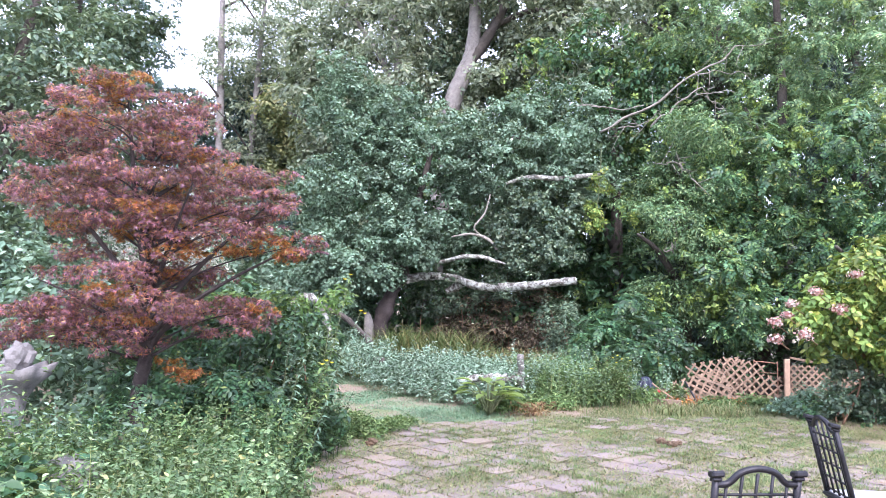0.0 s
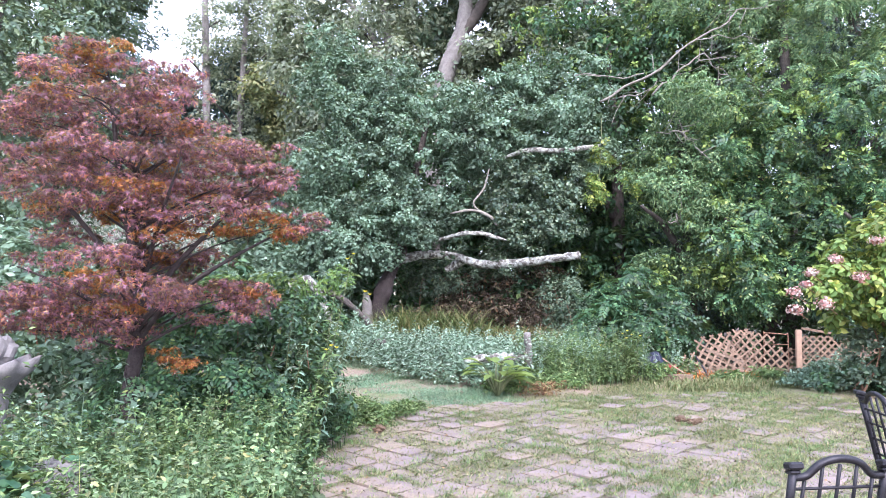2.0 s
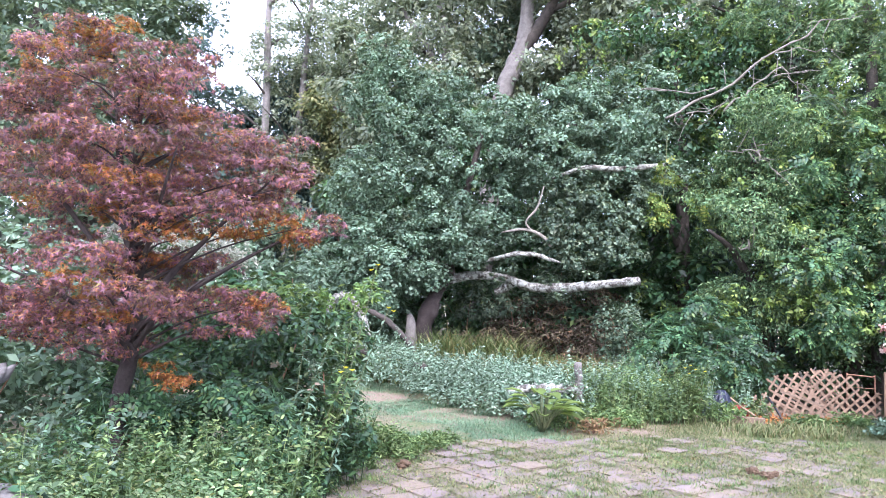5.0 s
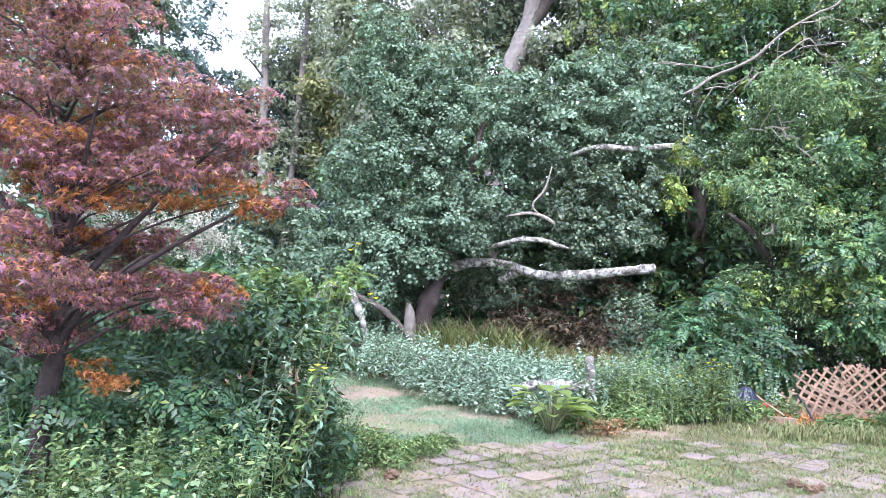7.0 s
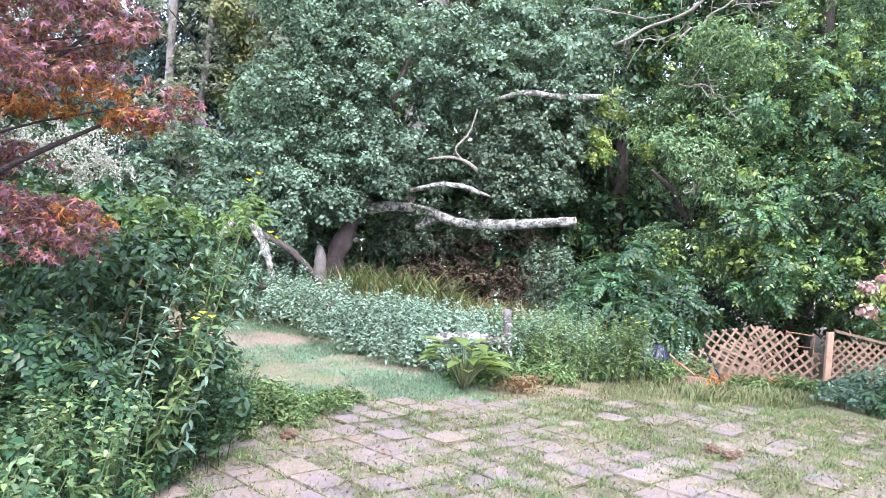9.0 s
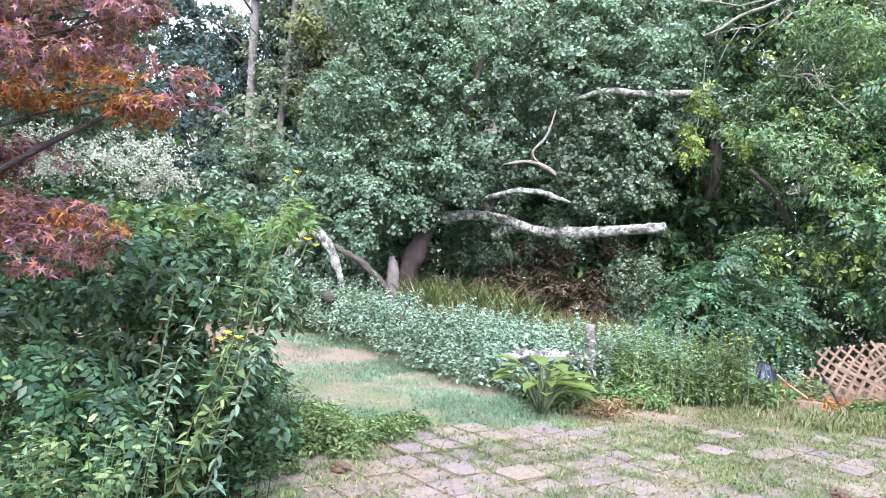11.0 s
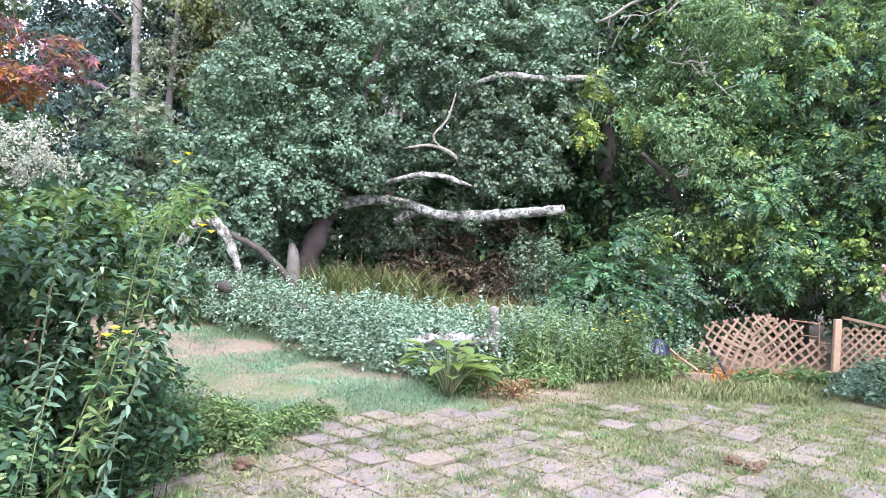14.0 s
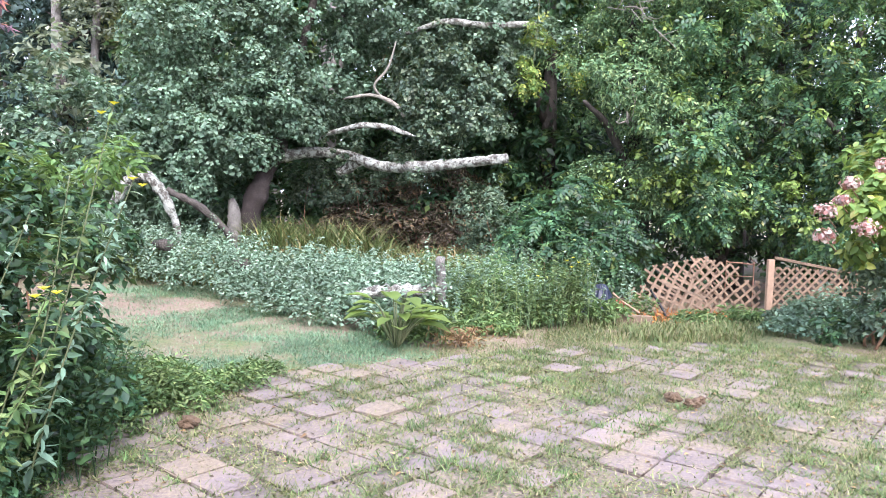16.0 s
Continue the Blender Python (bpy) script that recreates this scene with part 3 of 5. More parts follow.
def conifer(x, y, h, seed):
    bl = [(x + 0.15 * math.sin(k * 2.1), y, h * (0.12 + 0.11 * k), (2.0 - 0.2 * k) * h / 8, (1.8 - 0.19 * k) * h / 8, h * 0.075) for k in range(8)]
    tree("conifer", "dark blue-green conifer in the wood", [("trunk", [(x, y, -0.1, 0.16), (x, y, h * 0.6, 0.1), (x, y, h, 0.03)])], M["bark"], [("crown", foliage("crown", seed, bl, 1.7, 32, 0.44, 0.3, SLIM, 0.2, 0.5, 0.6, 0.7), M["conifer"], "")])


for k, (x, y, h) in enumerate([(-13.2, 26, 7.4), (-9.4, 25.5, 4.6), (-15.5, 24, 9.0), (-6.4, 26.5, 4.6), (-10.6, 23, 5.6), (-13.5, 34.5, 10.4), (-16.5, 33, 10.4), (-10.6, 36.5, 14), (-8.4, 36, 13.5), (7.6, 22, 9), (10.8, 20.5, 10), (13.5, 18, 9), (5.4, 23, 8)]):
    conifer(x, y, h, 160 + k)
for k, (x, y, h, r) in enumerate([(-4.6, 29, 9.5, 1.8), (-5.6, 31, 8.0, 1.8), (-9.8, 38, 15.0, 2.6), (-6.2, 36, 14.0, 2.4), (-18.5, 38, 19.0, 3.2), (-14, 26, 6.0, 2.2), (-10.5, 22, 4.5, 1.8)]):
    tree("woodland_tree", "leafy tree at the edge of the wood", [("trunk", [(x, y, -0.1, 0.2), (x + 0.3, y, h * 0.6, 0.13), (x, y, h, 0.05)])], M["bark"], [("crown", foliage("crown", 140 + k, [(x, y, h * 0.82, r, r * 0.8, h * 0.16), (x + r * 0.5, y, h * 0.6, r * 0.9, r * 0.7, h * 0.14), (x - r * 0.5, y, h * 0.4, r, r * 0.8, h * 0.16)], 1.6, 45, 0.55, 0.26, OVAL, 0.4, 0.4, 0.6), M[("haze_green", "grey_green", "haze_green", "haze_green", "conifer", "conifer", "deep_green")[k]], "")])

# Dense trees that close the wood above the clearing
for k, (x, y, h, r, mat) in enumerate([(-4.6, 28.5, 13.0, 1.9, "haze_green"), (-1.6, 29, 17.0, 2.4, "wood_green"), (1.8, 27.5, 16.5, 2.6, "wood_green"), (5.2, 26.5, 13.0, 2.6, "wood_green"), (9.4, 25.5, 17.0, 2.8, "wood_green"), (13.2, 23.5, 17.0, 2.8, "wood_green"), (-7.2, 33.8, 10.8, 1.4, "lit_yellow_green"), (-14.4, 38, 11.2, 2.2, "conifer"), (-11.6, 38, 11.6, 2.4, "conifer"), (-9.0, 37.5, 12.4, 2.1, "conifer")]):
    rng = np.random.default_rng(700 + k)
    masses = [(x + rng.uniform(-0.7, 0.7) * r, y + rng.uniform(-0.6, 0.6), h * (0.22 + 0.11 * i), r * rng.uniform(0.75, 1.1), r * 0.7, h * 0.10) for i in range(8)]
    tree("woodland_tree", "tall leafy tree closing the wood behind the clearing", [
        ("trunk", [(x, y, -0.1, 0.26), (x + 0.3, y, h * 0.5, 0.2), (x - 0.1, y, h * 0.95, 0.06)]),
        ("limb", [(x + 0.2, y, h * 0.4, 0.11), (x + r * 0.5, y - 0.5, h * 0.52, 0.08), (x + r, y - 0.7, h * 0.58, 0.03)]),
        ("limb", [(x + 0.1, y, h * 0.55, 0.10), (x - r * 0.5, y - 0.5, h * 0.66, 0.07), (x - r, y - 0.6, h * 0.7, 0.03)]),
    ], M["bark"], [("crown", foliage("crown", 710 + k, lumpy(masses, 720 + k, 5, 0.3, 0.6), 0.85, 44, 0.48, 0.235, OVAL, 0.5, 0.5, 0.5), M[mat], "")])

# Broad tree behind the maple
tree("leafy_tree", "tall blue-green leafy tree behind the maple", [
    ("trunk", [(-10.4, 18.4, -0.1, 0.26), (-10.2, 18.2, 4, 0.2), (-9.9, 18, 8, 0.12), (-9.8, 18, 11, 0.05)]),
    ("limb", [(-10.1, 18.1, 3.6, 0.11), (-9.2, 17.6, 4.4, 0.08), (-8.2, 17.2, 4.7, 0.03)]),
    ("limb", [(-10.0, 18.1, 6.0, 0.10), (-9.2, 17.8, 7.0, 0.07), (-8.4, 17.4, 7.4, 0.03)]),
], M["bark"], [
    ("crown", foliage("crown", 730, lumpy([(-9.6, 17.8, 4.4, 1.9, 1.3, 0.8), (-8.9, 17.6, 5.8, 1.5, 1.2, 0.7), (-9.8, 17.8, 7.0, 2.1, 1.3, 0.8), (-8.9, 17.8, 8.4, 1.5, 1.2, 0.8), (-10.4, 18, 9.6, 2.0, 1.4, 1.0), (-9.4, 17.6, 3.0, 1.9, 1.2, 0.9), (-12.6, 18.2, 6.4, 1.8, 1.3, 2.4)], 731, 6, 0.3, 0.6), 5.5, 28, 0.27, 0.16, OVAL, 0.9, 0.5, 0.4, 0.3, 0.45), M["wood_green"], "layered sprays of blue-green leaves"),
])

# Tree whose leafy sprays hang in at the upper side of the bed
tree("leaning_green_tree", "leafy green tree overhanging the flower bed", [
    ("trunk", [(-8.0, 11.5, -0.1, 0.22), (-7.8, 11.4, 2.5, 0.18), (-7.4, 11.2, 4.5, 0.13), (-6.8, 11, 6.5, 0.06)]),
    ("limb", [(-7.6, 11.3, 3.6, 0.1), (-6.8, 11, 4.4, 0.07), (-6.0, 10.8, 4.8, 0.03)]),
], M["bark"], [
    ("crown", foliage("crown", 61, [(-6.6, 11.0, 5.4, 1.3, 1.2, 1.0), (-7.4, 11.2, 4.2, 1.5, 1.2, 1.1), (-6.4, 10.9, 4.4, 0.8, 0.8, 0.6), (-8.2, 11.4, 6.6, 1.8, 1.5, 1.2), (-7.8, 11.3, 2.8, 1.2, 1.0, 0.9)], 7, 40, 0.26, 0.11, OVAL, 0.8, 0.5, 0.5, 0.3, 0.5), M["wood_green"], "broad green leaves"),
])


# ---- vine-covered wood at the side ----
def vine_mass(label, at, blobs, seed, mat="vine_green", shape=FEATHER, size=0.27, dens=6.5, per=8, spread=0.2, lump=0.6, shoots=0.8):
    x, y = at
    h = max(b[2] for b in blobs)
    ob = tree("vine_covered_tree", label, [
        ("trunk", [(x, y, -0.5, 0.2), (x + 0.1, y, h * 0.5, 0.15), (x - 0.1, y, h, 0.07)]),
        ("limb", [(x, y, h * 0.4, 0.1), (x - 0.7, y - 0.5, h * 0.55, 0.07), (x - 1.3, y - 0.9, h * 0.62, 0.03)]),
    ], M["bark"], [("vines", foliage("vines", seed, lumpy(blobs, seed, 12, 0.2, 0.46, 0.6, 0.84), dens, per, spread, size, shape, 0.45, lump, 0.45, 0.8), M[mat], ""),
                   ("young_growth", foliage("young_growth", seed + 800, lumpy([(bx, by - 0.05, bz + 0.1, rx * 1.08, ry * 1.08, rz * 1.06) for bx, by, bz, rx, ry, rz in blobs], seed, 5, 0.3, 0.5), shoots * 0.5, 12, 0.12, 0.1, BROAD, 0.5, 0.5, 0.3, 0.5), M["shoot"], "bright young vine shoots")], "tree")
    return ob


vine_mass("tree overgrown with hanging green vines", (5.6, 17.2), [(5.4, 16.7, 3.6, 1.2, 1.1, 1.7), (5.7, 17.0, 5.4, 1.3, 1.2, 1.2), (5.2, 16.4, 1.9, 0.9, 0.8, 0.7)], 71, "cedar_and_lit_vine", LEAFLET, 0.095, 19, 28, 0.18, 0.5, 0.9)
vine_mass("tree overgrown with dark vines", (7.4, 17.0), [(7.0, 16.4, 2.9, 1.4, 1.2, 1.5), (7.3, 16.9, 4.9, 1.5, 1.3, 1.3), (6.6, 16.0, 1.7, 0.8, 0.7, 0.7)], 72)
vine_mass("tree overgrown with green vines down to the ground", (9.4, 15.8), [(9.0, 15.2, 2.8, 1.4, 1.2, 1.6), (9.3, 15.8, 4.9, 1.5, 1.3, 1.4), (8.4, 15.0, 1.3, 0.9, 0.8, 0.8), (10.6, 14.5, 3.4, 1.5, 1.3, 2.2)], 73)
# The lighter leaf colour on this one stands for sunlight high on the vines.
vine_mass("tall tree hung with vines above the others", (8.6, 18.4), [(8.2, 18.2, 7.2, 1.8, 1.5, 1.7), (9.8, 17.8, 8.4, 1.9, 1.5, 2.0), (7.0, 18.8, 9.0, 1.4, 1.4, 1.6), (10.8, 17.0, 6.6, 1.6, 1.4, 1.8), (9.0, 18.6, 10.8, 2.2, 1.7, 1.8)], 74, "cedar_and_lit_vine", FEATHER, 0.24, 3.2, 8, 0.28, 0.6, 0.8)
vine_mass("dark leafy tree in the shade of the vines", (4.4, 19.2), [(3.9, 19.4, 3.6, 1.5, 1.3, 2.2), (4.6, 19.6, 6.2, 1.6, 1.4, 1.6), (3.6, 20, 8.2, 1.6, 1.5, 1.5), (6.2, 20, 8.0, 1.7, 1.4, 1.7)], 75, "deep_green", OVAL, 0.17, 4.5, 26, 0.3)


def shrub(name, label, blobs, seed, mat, shape=OVAL, size=0.13, dens=14, per=32, spread=0.17, category="shrub", lump=0.35, up=0.6, stems=True):
    x, y = blobs[0][0], blobs[0][1]
    z0 = float(ground_z(x, y)) - 0.05
    ob = thing(name, label, category, (0, 0, 0))
    rng = np.random.default_rng(seed)
    for b in blobs:
        for k in range(1):
            part("stem", tube([(b[0] + rng.uniform(-0.1, 0.1), b[1] + rng.uniform(-0.1, 0.1), float(ground_z(b[0], b[1])) - 0.05, 0.02), (b[0] + rng.uniform(-0.2, 0.2), b[1], b[2] * 0.6, 0.014), (b[0] + rng.uniform(-0.5, 0.5) * b[3], b[1] + rng.uniform(-0.4, 0.4) * b[4], b[2] + 0.5 * b[5], 0.006)], 5, 4, 0.05, seed + k), M["red_stem"], ob) if stems else None
    part("leaves", foliage("leaves", seed, blobs, dens, per, spread, size, shape, up, lump, 0.5), M[mat], ob)
    return ob


shrub("shrub", "dark leafy shrub below the fallen limb", [(3.2, 15.2, 0.6, 0.8, 0.7, 0.7), (4.2, 15.0, 0.7, 0.8, 0.7, 0.7), (3.9, 15.6, 1.3, 0.8, 0.6, 0.6)], 81, "deep_green", FEATHER, 0.26, 9, 12, 0.22)
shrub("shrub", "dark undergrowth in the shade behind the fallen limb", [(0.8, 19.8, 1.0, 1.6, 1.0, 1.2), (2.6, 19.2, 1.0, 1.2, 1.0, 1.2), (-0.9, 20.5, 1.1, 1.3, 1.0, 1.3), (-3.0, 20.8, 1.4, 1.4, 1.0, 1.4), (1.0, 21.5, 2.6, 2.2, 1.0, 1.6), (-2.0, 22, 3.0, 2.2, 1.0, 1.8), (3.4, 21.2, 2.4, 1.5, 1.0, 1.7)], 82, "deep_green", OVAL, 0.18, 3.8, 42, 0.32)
shrub("shrub", "brown twiggy brush in the hollow under the fallen limb", [(0.0, 18.3, 0.5, 0.9, 0.5, 0.7), (1.2, 18.1, 0.5, 0.9, 0.5, 0.8), (2.3, 17.8, 0.5, 0.8, 0.5, 0.7), (0.8, 18.8, 1.3, 1.2, 0.4, 0.6), (2.2, 18.6, 1.4, 0.9, 0.4, 0.7)], 85, "brush", SLIM, 0.13, 12, 40, 0.22)
shrub("shrub", "green bush showing behind the fallen limb", [(0.3, 18.4, 1.9, 0.9, 0.4, 0.5), (-0.6, 18.3, 1.7, 0.6, 0.4, 0.4), (1.6, 18.5, 2.3, 0.9, 0.4, 0.5), (2.6, 17.2, 1.3, 0.6, 0.5, 0.6), (2.9, 16.6, 0.8, 0.6, 0.5, 0.7)], 86, "wood_green", OVAL, 0.09, 14, 36, 0.18)
shrub("shrub", "thicket of dark green leaves behind the bed", [(-4.6, 18, 1.3, 1.5, 1.2, 1.2), (-7.2, 17, 1.3, 1.6, 1.2, 1.3), (-3.2, 18.2, 1.6, 0.9, 0.8, 1.0), (-6.0, 21, 2.4, 2.0, 1.5, 1.7)], 83, "grey_green", OVAL, 0.15, 6, 45, 0.28)
shrub("knotweed_thicket", "tall thicket with pale flower sprays", [(-5.8, 13.6, 1.5, 1.2, 0.9, 1.2), (-4.7, 14.2, 1.3, 0.8, 0.8, 1.0), (-7.4, 13, 1.4, 1.2, 1.0, 1.3)], 84, "deep_green", BROAD, 0.17, 8, 24, 0.24)


# ---- japanese maple ----
def maple():
    cx, cy = -2.98, 6.55
    rng = np.random.default_rng(5)
    pads, low = [], []
    # height, centre, reach and share of the layers, from the tip down
    for z, mx, reach, full in [(3.72, -3.35, 0.3, 1), (3.56, -3.3, 0.7, 1), (3.38, -3.25, 0.95, 1), (3.18, -3.15, 0.98, 1), (3.0, -3.05, 1.1, 1), (2.82, -2.95, 1.2, 1.1), (2.64, -2.9, 1.15, 1.1), (2.46, -2.9, 1.0, 1), (2.26, -2.95, 0.85, 0.55), (2.08, -3.0, 0.85, 0.4), (1.9, -3.1, 1.0, 0.7), (1.74, -3.05, 1.1, 1.1), (1.58, -3.05, 1.05, 1), (1.36, -3.6, 0.75, 0.7)]:
        for k in range(int((4 + reach * 11) * full)):
            a, q, r = rng.uniform(0, 6.28), reach * math.sqrt(rng.uniform(0.03, 1.0)), rng.uniform(0.12, 0.34)
            p = (mx + q * math.cos(a), cy + q * math.sin(a) * 0.85, z + rng.uniform(-0.09, 0.09) - 0.12 * q, r, r, 0.05)
            inner = z < 2.7 and q < 0.65 * reach
            (low if (inner and rng.random() < 0.16) or rng.random() < 0.06 else pads).append(p)
    pads += [(-1.52, 6.45, 2.24, 0.18, 0.16, 0.04), (-1.7, 6.4, 2.34, 0.2, 0.18, 0.04), (-1.42, 6.5, 2.14, 0.12, 0.12, 0.03), (-1.6, 6.4, 2.56, 0.16, 0.15, 0.04), (-1.72, 6.5, 2.68, 0.2, 0.2, 0.05), (-1.95, 6.5, 2.72, 0.24, 0.22, 0.05), (-1.85, 6.4, 1.52, 0.24, 0.22, 0.05)]
    low += [(-1.58, 6.5, 2.12, 0.1, 0.1, 0.03), (-1.8, 6.5, 2.24, 0.18, 0.16, 0.04), (-2.05, 6.5, 2.18, 0.22, 0.2, 0.04), (-2.4, 6.4, 2.16, 0.24, 0.2, 0.04), (-2.5, 6.3, 2.1, 0.24, 0.24, 0.05), (-2.66, 6.45, 1.06, 0.2, 0.2, 0.05), (-2.45, 6.4, 1.0, 0.16, 0.16, 0.04), (-1.95, 6.6, 1.62, 0.14, 0.14, 0.04)]
    ob = thing("japanese_maple", "japanese maple with layered plum-red and orange leaves", "tree")
    part("trunk", tube([(cx - 0.02, cy, -0.1, 0.085), (cx - 0.03, cy, 0.7, 0.068), (cx + 0.06, cy, 1.3, 0.062), (cx + 0.02, cy, 1.9, 0.05), (cx - 0.12, cy, 2.6, 0.032), (cx - 0.25, cy, 3.6, 0.010)], 9, 6), M["dark_bark"], ob)
    for tip, z0 in (((-1.8, 6.5, 2.62), 1.45), ((-4.0, 6.4, 2.9), 1.6), ((-2.3, 5.8, 2.7), 1.55), ((-1.55, 6.5, 2.2), 1.35), ((-3.7, 6.0, 1.85), 1.25), ((-3.3, 7.3, 2.7), 1.7), ((-2.2, 6.2, 1.8), 1.2)):
        a, b = np.array((cx + 0.04, cy, z0)), np.array(tip)
        part("limb", tube([(*a, 0.034), (*(a + (b - a) * 0.35 + np.array((0, 0, 0.06))), 0.024), (*(a + (b - a) * 0.7 + np.array((0, 0, 0.05))), 0.014), (*b, 0.005)], 7, 5, 0.15), M["dark_bark"], ob)
    for p in (pads + low)[::3]:
        z0 = max(1.1, p[2] - 0.12 - 0.3 * math.hypot(p[0] - cx, p[1] - cy))
        mid = ((cx + p[0]) / 2, (cy + p[1]) / 2, (z0 + p[2]) / 2 + 0.07, 0.008)
        part("branch", tube([(cx, cy, z0, 0.014), mid, (p[0], p[1], p[2] - 0.02, 0.003)], 5, 4), M["dark_bark"], ob)
    part("crown", foliage("crown", 91, pads, 34, 24, 0.12, 0.046, PALM, 0.7, 0.4, 0.8, 0.9, 0.45, 0.75), M["plum"], ob, "plum-red palmate leaves")
    part("crown", foliage("crown", 92, low, 30, 24, 0.12, 0.043, PALM, 0.7, 0.4, 0.8, 0.9, 0.45, 0.75), M["orange"], ob, "orange palmate leaves on the inner twigs")
    return ob




maple()

def stalks(name, label, seed, mounds, n, height, leaf, shape, mat, leaves=26, lean=0.16, category="weeds"):
    """Upright weed stalks with leaves all round, shorter towards the tip: mounds give (x, y, radius)."""
    rng = np.random.default_rng(seed)
    tot = sum(r * r for _, _, r in mounds)
    base = []
    for x, y, r in mounds:
        k = max(3, int(n * r * r / tot))
        a, q = rng.uniform(0, 6.28, k), r * np.sqrt(rng.random(k))
        base.append(np.stack([x + q * np.cos(a), y + q * np.sin(a)], 1))
    base = np.vstack(base)
    k = len(base)
    h = height * rng.uniform(0.55, 1.25, k)
    tilt = rng.normal(0, lean, (k, 2))
    idx = np.repeat(np.arange(k), leaves)
    m = len(idx)
    u = rng.uniform(0.15, 1.0, m)
    an = np.tile(np.arange(leaves) * 2.4, k) + rng.normal(0, 0.4, m)
    pos = np.stack([base[idx, 0] + tilt[idx, 0] * h[idx] * u * u, base[idx, 1] + tilt[idx, 1] * h[idx] * u * u, ground_z(base[idx, 0], base[idx, 1]) + h[idx] * u], 1)
    d = unit(np.stack([np.cos(an), np.sin(an), rng.uniform(-0.5, 0.7, m)], 1))
    w = unit(np.cross(np.array((0, 0, 1.0)), d) + 0.35 * rng.standard_normal((m, 3)))
    nrm = np.cross(d, w)
    ls = leaf * (1.25 - 0.75 * u) * rng.uniform(0.7, 1.25, m)
    tv, tf = shape
    v = pos[:, None] + ls[:, None, None] * np.einsum("mk,nkj->nmj", tv, np.stack([d, w, nrm], 1))
    f = tf[None] + (np.arange(m) * len(tv))[:, None, None]
    top = np.stack([base[:, 0] + tilt[:, 0] * h, base[:, 1] + tilt[:, 1] * h, ground_z(base[:, 0], base[:, 1]) + h], 1)
    foot = np.stack([base[:, 0], base[:, 1], ground_z(base[:, 0], base[:, 1]) - 0.04], 1)
    mid = np.stack([base[:, 0] + tilt[:, 0] * h * 0.25, base[:, 1] + tilt[:, 1] * h * 0.25, foot[:, 2] + h * 0.5], 1)
    sw = np.array((0.004, 0, 0))
    sv = np.stack([foot - sw, foot + sw, mid + sw, mid - sw, top], 1).reshape(-1, 3)
    sf = (np.array(((0, 1, 2), (0, 2, 3), (3, 2, 4)))[None] + (np.arange(k) * 5)[:, None, None]).reshape(-1, 3)
    ob = part(name, raw_mesh(name, *joined([(v.reshape(-1, 3), f.reshape(-1, 3)), (sv, sf)])), M[mat])
    return tagged(ob, label, category, kind="stuff")


# ---- ivy bank, bed, hydrangea ----
def carpet(name, label, seed, outline, n, height, size, shape, mat, hang=0.2, up=0.9, category="ground cover", lump=0.5):
    """Low leafy plants over a patch: outline gives (x, y, radius, height) mounds."""
    rng = np.random.default_rng(seed)
    ps, os_, tot = [], [], sum(r * r for _, _, r, _ in outline)
    for x, y, r, h in outline:
        k = max(8, int(n * r * r / tot / 16))
        a, q = rng.uniform(0, 6.28, k), np.sqrt(rng.random(k))
        px, py = x + r * q * np.cos(a), y + r * q * np.sin(a)
        wave = 0.5 + 0.5 * np.sin(px * 4.1 + seed) * np.sin(py * 3.7 + 2 * seed)
        top = h * np.sqrt(np.clip(1 - (q * 0.97) ** 4, 0.03, 1)) * (1 - lump * wave * 0.4) * (1 + lump * rng.normal(0, 0.28, k)).clip(0.4, 1.7)
        idx = np.repeat(np.arange(k), 16)
        m = len(idx)
        s = 1 - 0.75 * rng.random(m) ** 1.6
        an = rng.uniform(0, 6.28, m)
        rad = (0.25 + (1 - s)) * size * rng.uniform(0.2, 1.4, m)
        lean = rng.normal(0, 0.12, (k, 2))[idx] * (top[idx] * s)[:, None]
        qx, qy = px[idx] + rad * np.cos(an) + lean[:, 0], py[idx] + rad * np.sin(an) + lean[:, 1]
        ps.append(np.stack([qx, qy, ground_z(qx, qy) + top[idx] * s + 0.01], 1))
        os_.append(np.stack([np.cos(an), np.sin(an), 0.4 + s], 1))
    p, out = np.vstack(ps), unit(np.vstack(os_))
    v, f = leaf_arrays(rng, p, out, size, shape, up * 0.7, 0.45, hang)
    ob = part(name, raw_mesh(name, v, f), M[mat])
    return tagged(ob, label, category, kind="stuff")


carpet("ground_cover", "pale green creeping plants on a low bank", 101, [(-2.9, 15.8, 1.4, 0.75), (-1.6, 14.9, 1.3, 0.7), (-0.5, 13.8, 1.2, 0.65), (0.3, 12.9, 1.1, 0.6), (1.2, 13.4, 1.2, 0.6), (2.0, 12.9, 0.9, 0.6), (-4.2, 15.4, 1.3, 0.8), (0.0, 14.8, 1.3, 0.6)], 70000, 0.6, 0.06, OVAL, "pale_weed", 0.2, 0.8, "ground cover", 0.8)
carpet("weeds", "green weeds and flowers along the edge of the yard", 102, [(1.7, 12.4, 0.6, 0.45), (2.4, 12.5, 0.6, 0.52), (2.85, 12.6, 0.36, 0.55), (1.0, 12.0, 0.5, 0.3), (0.9, 11.5, 0.5, 0.2), (1.6, 11.8, 0.5, 0.3)], 15000, 0.6, 0.07, LEAFLET, "weed", 0.1, 0.6, "weeds", 1.2)
stalks("weeds", "tall mixed green weeds behind the log", 128, [(1.7, 12.4, 0.55), (2.4, 12.4, 0.6), (2.95, 12.5, 0.35), (1.2, 12.2, 0.3)], 170, 0.78, 0.11, broad_shape(0.3, 0.08), "weed", 24)
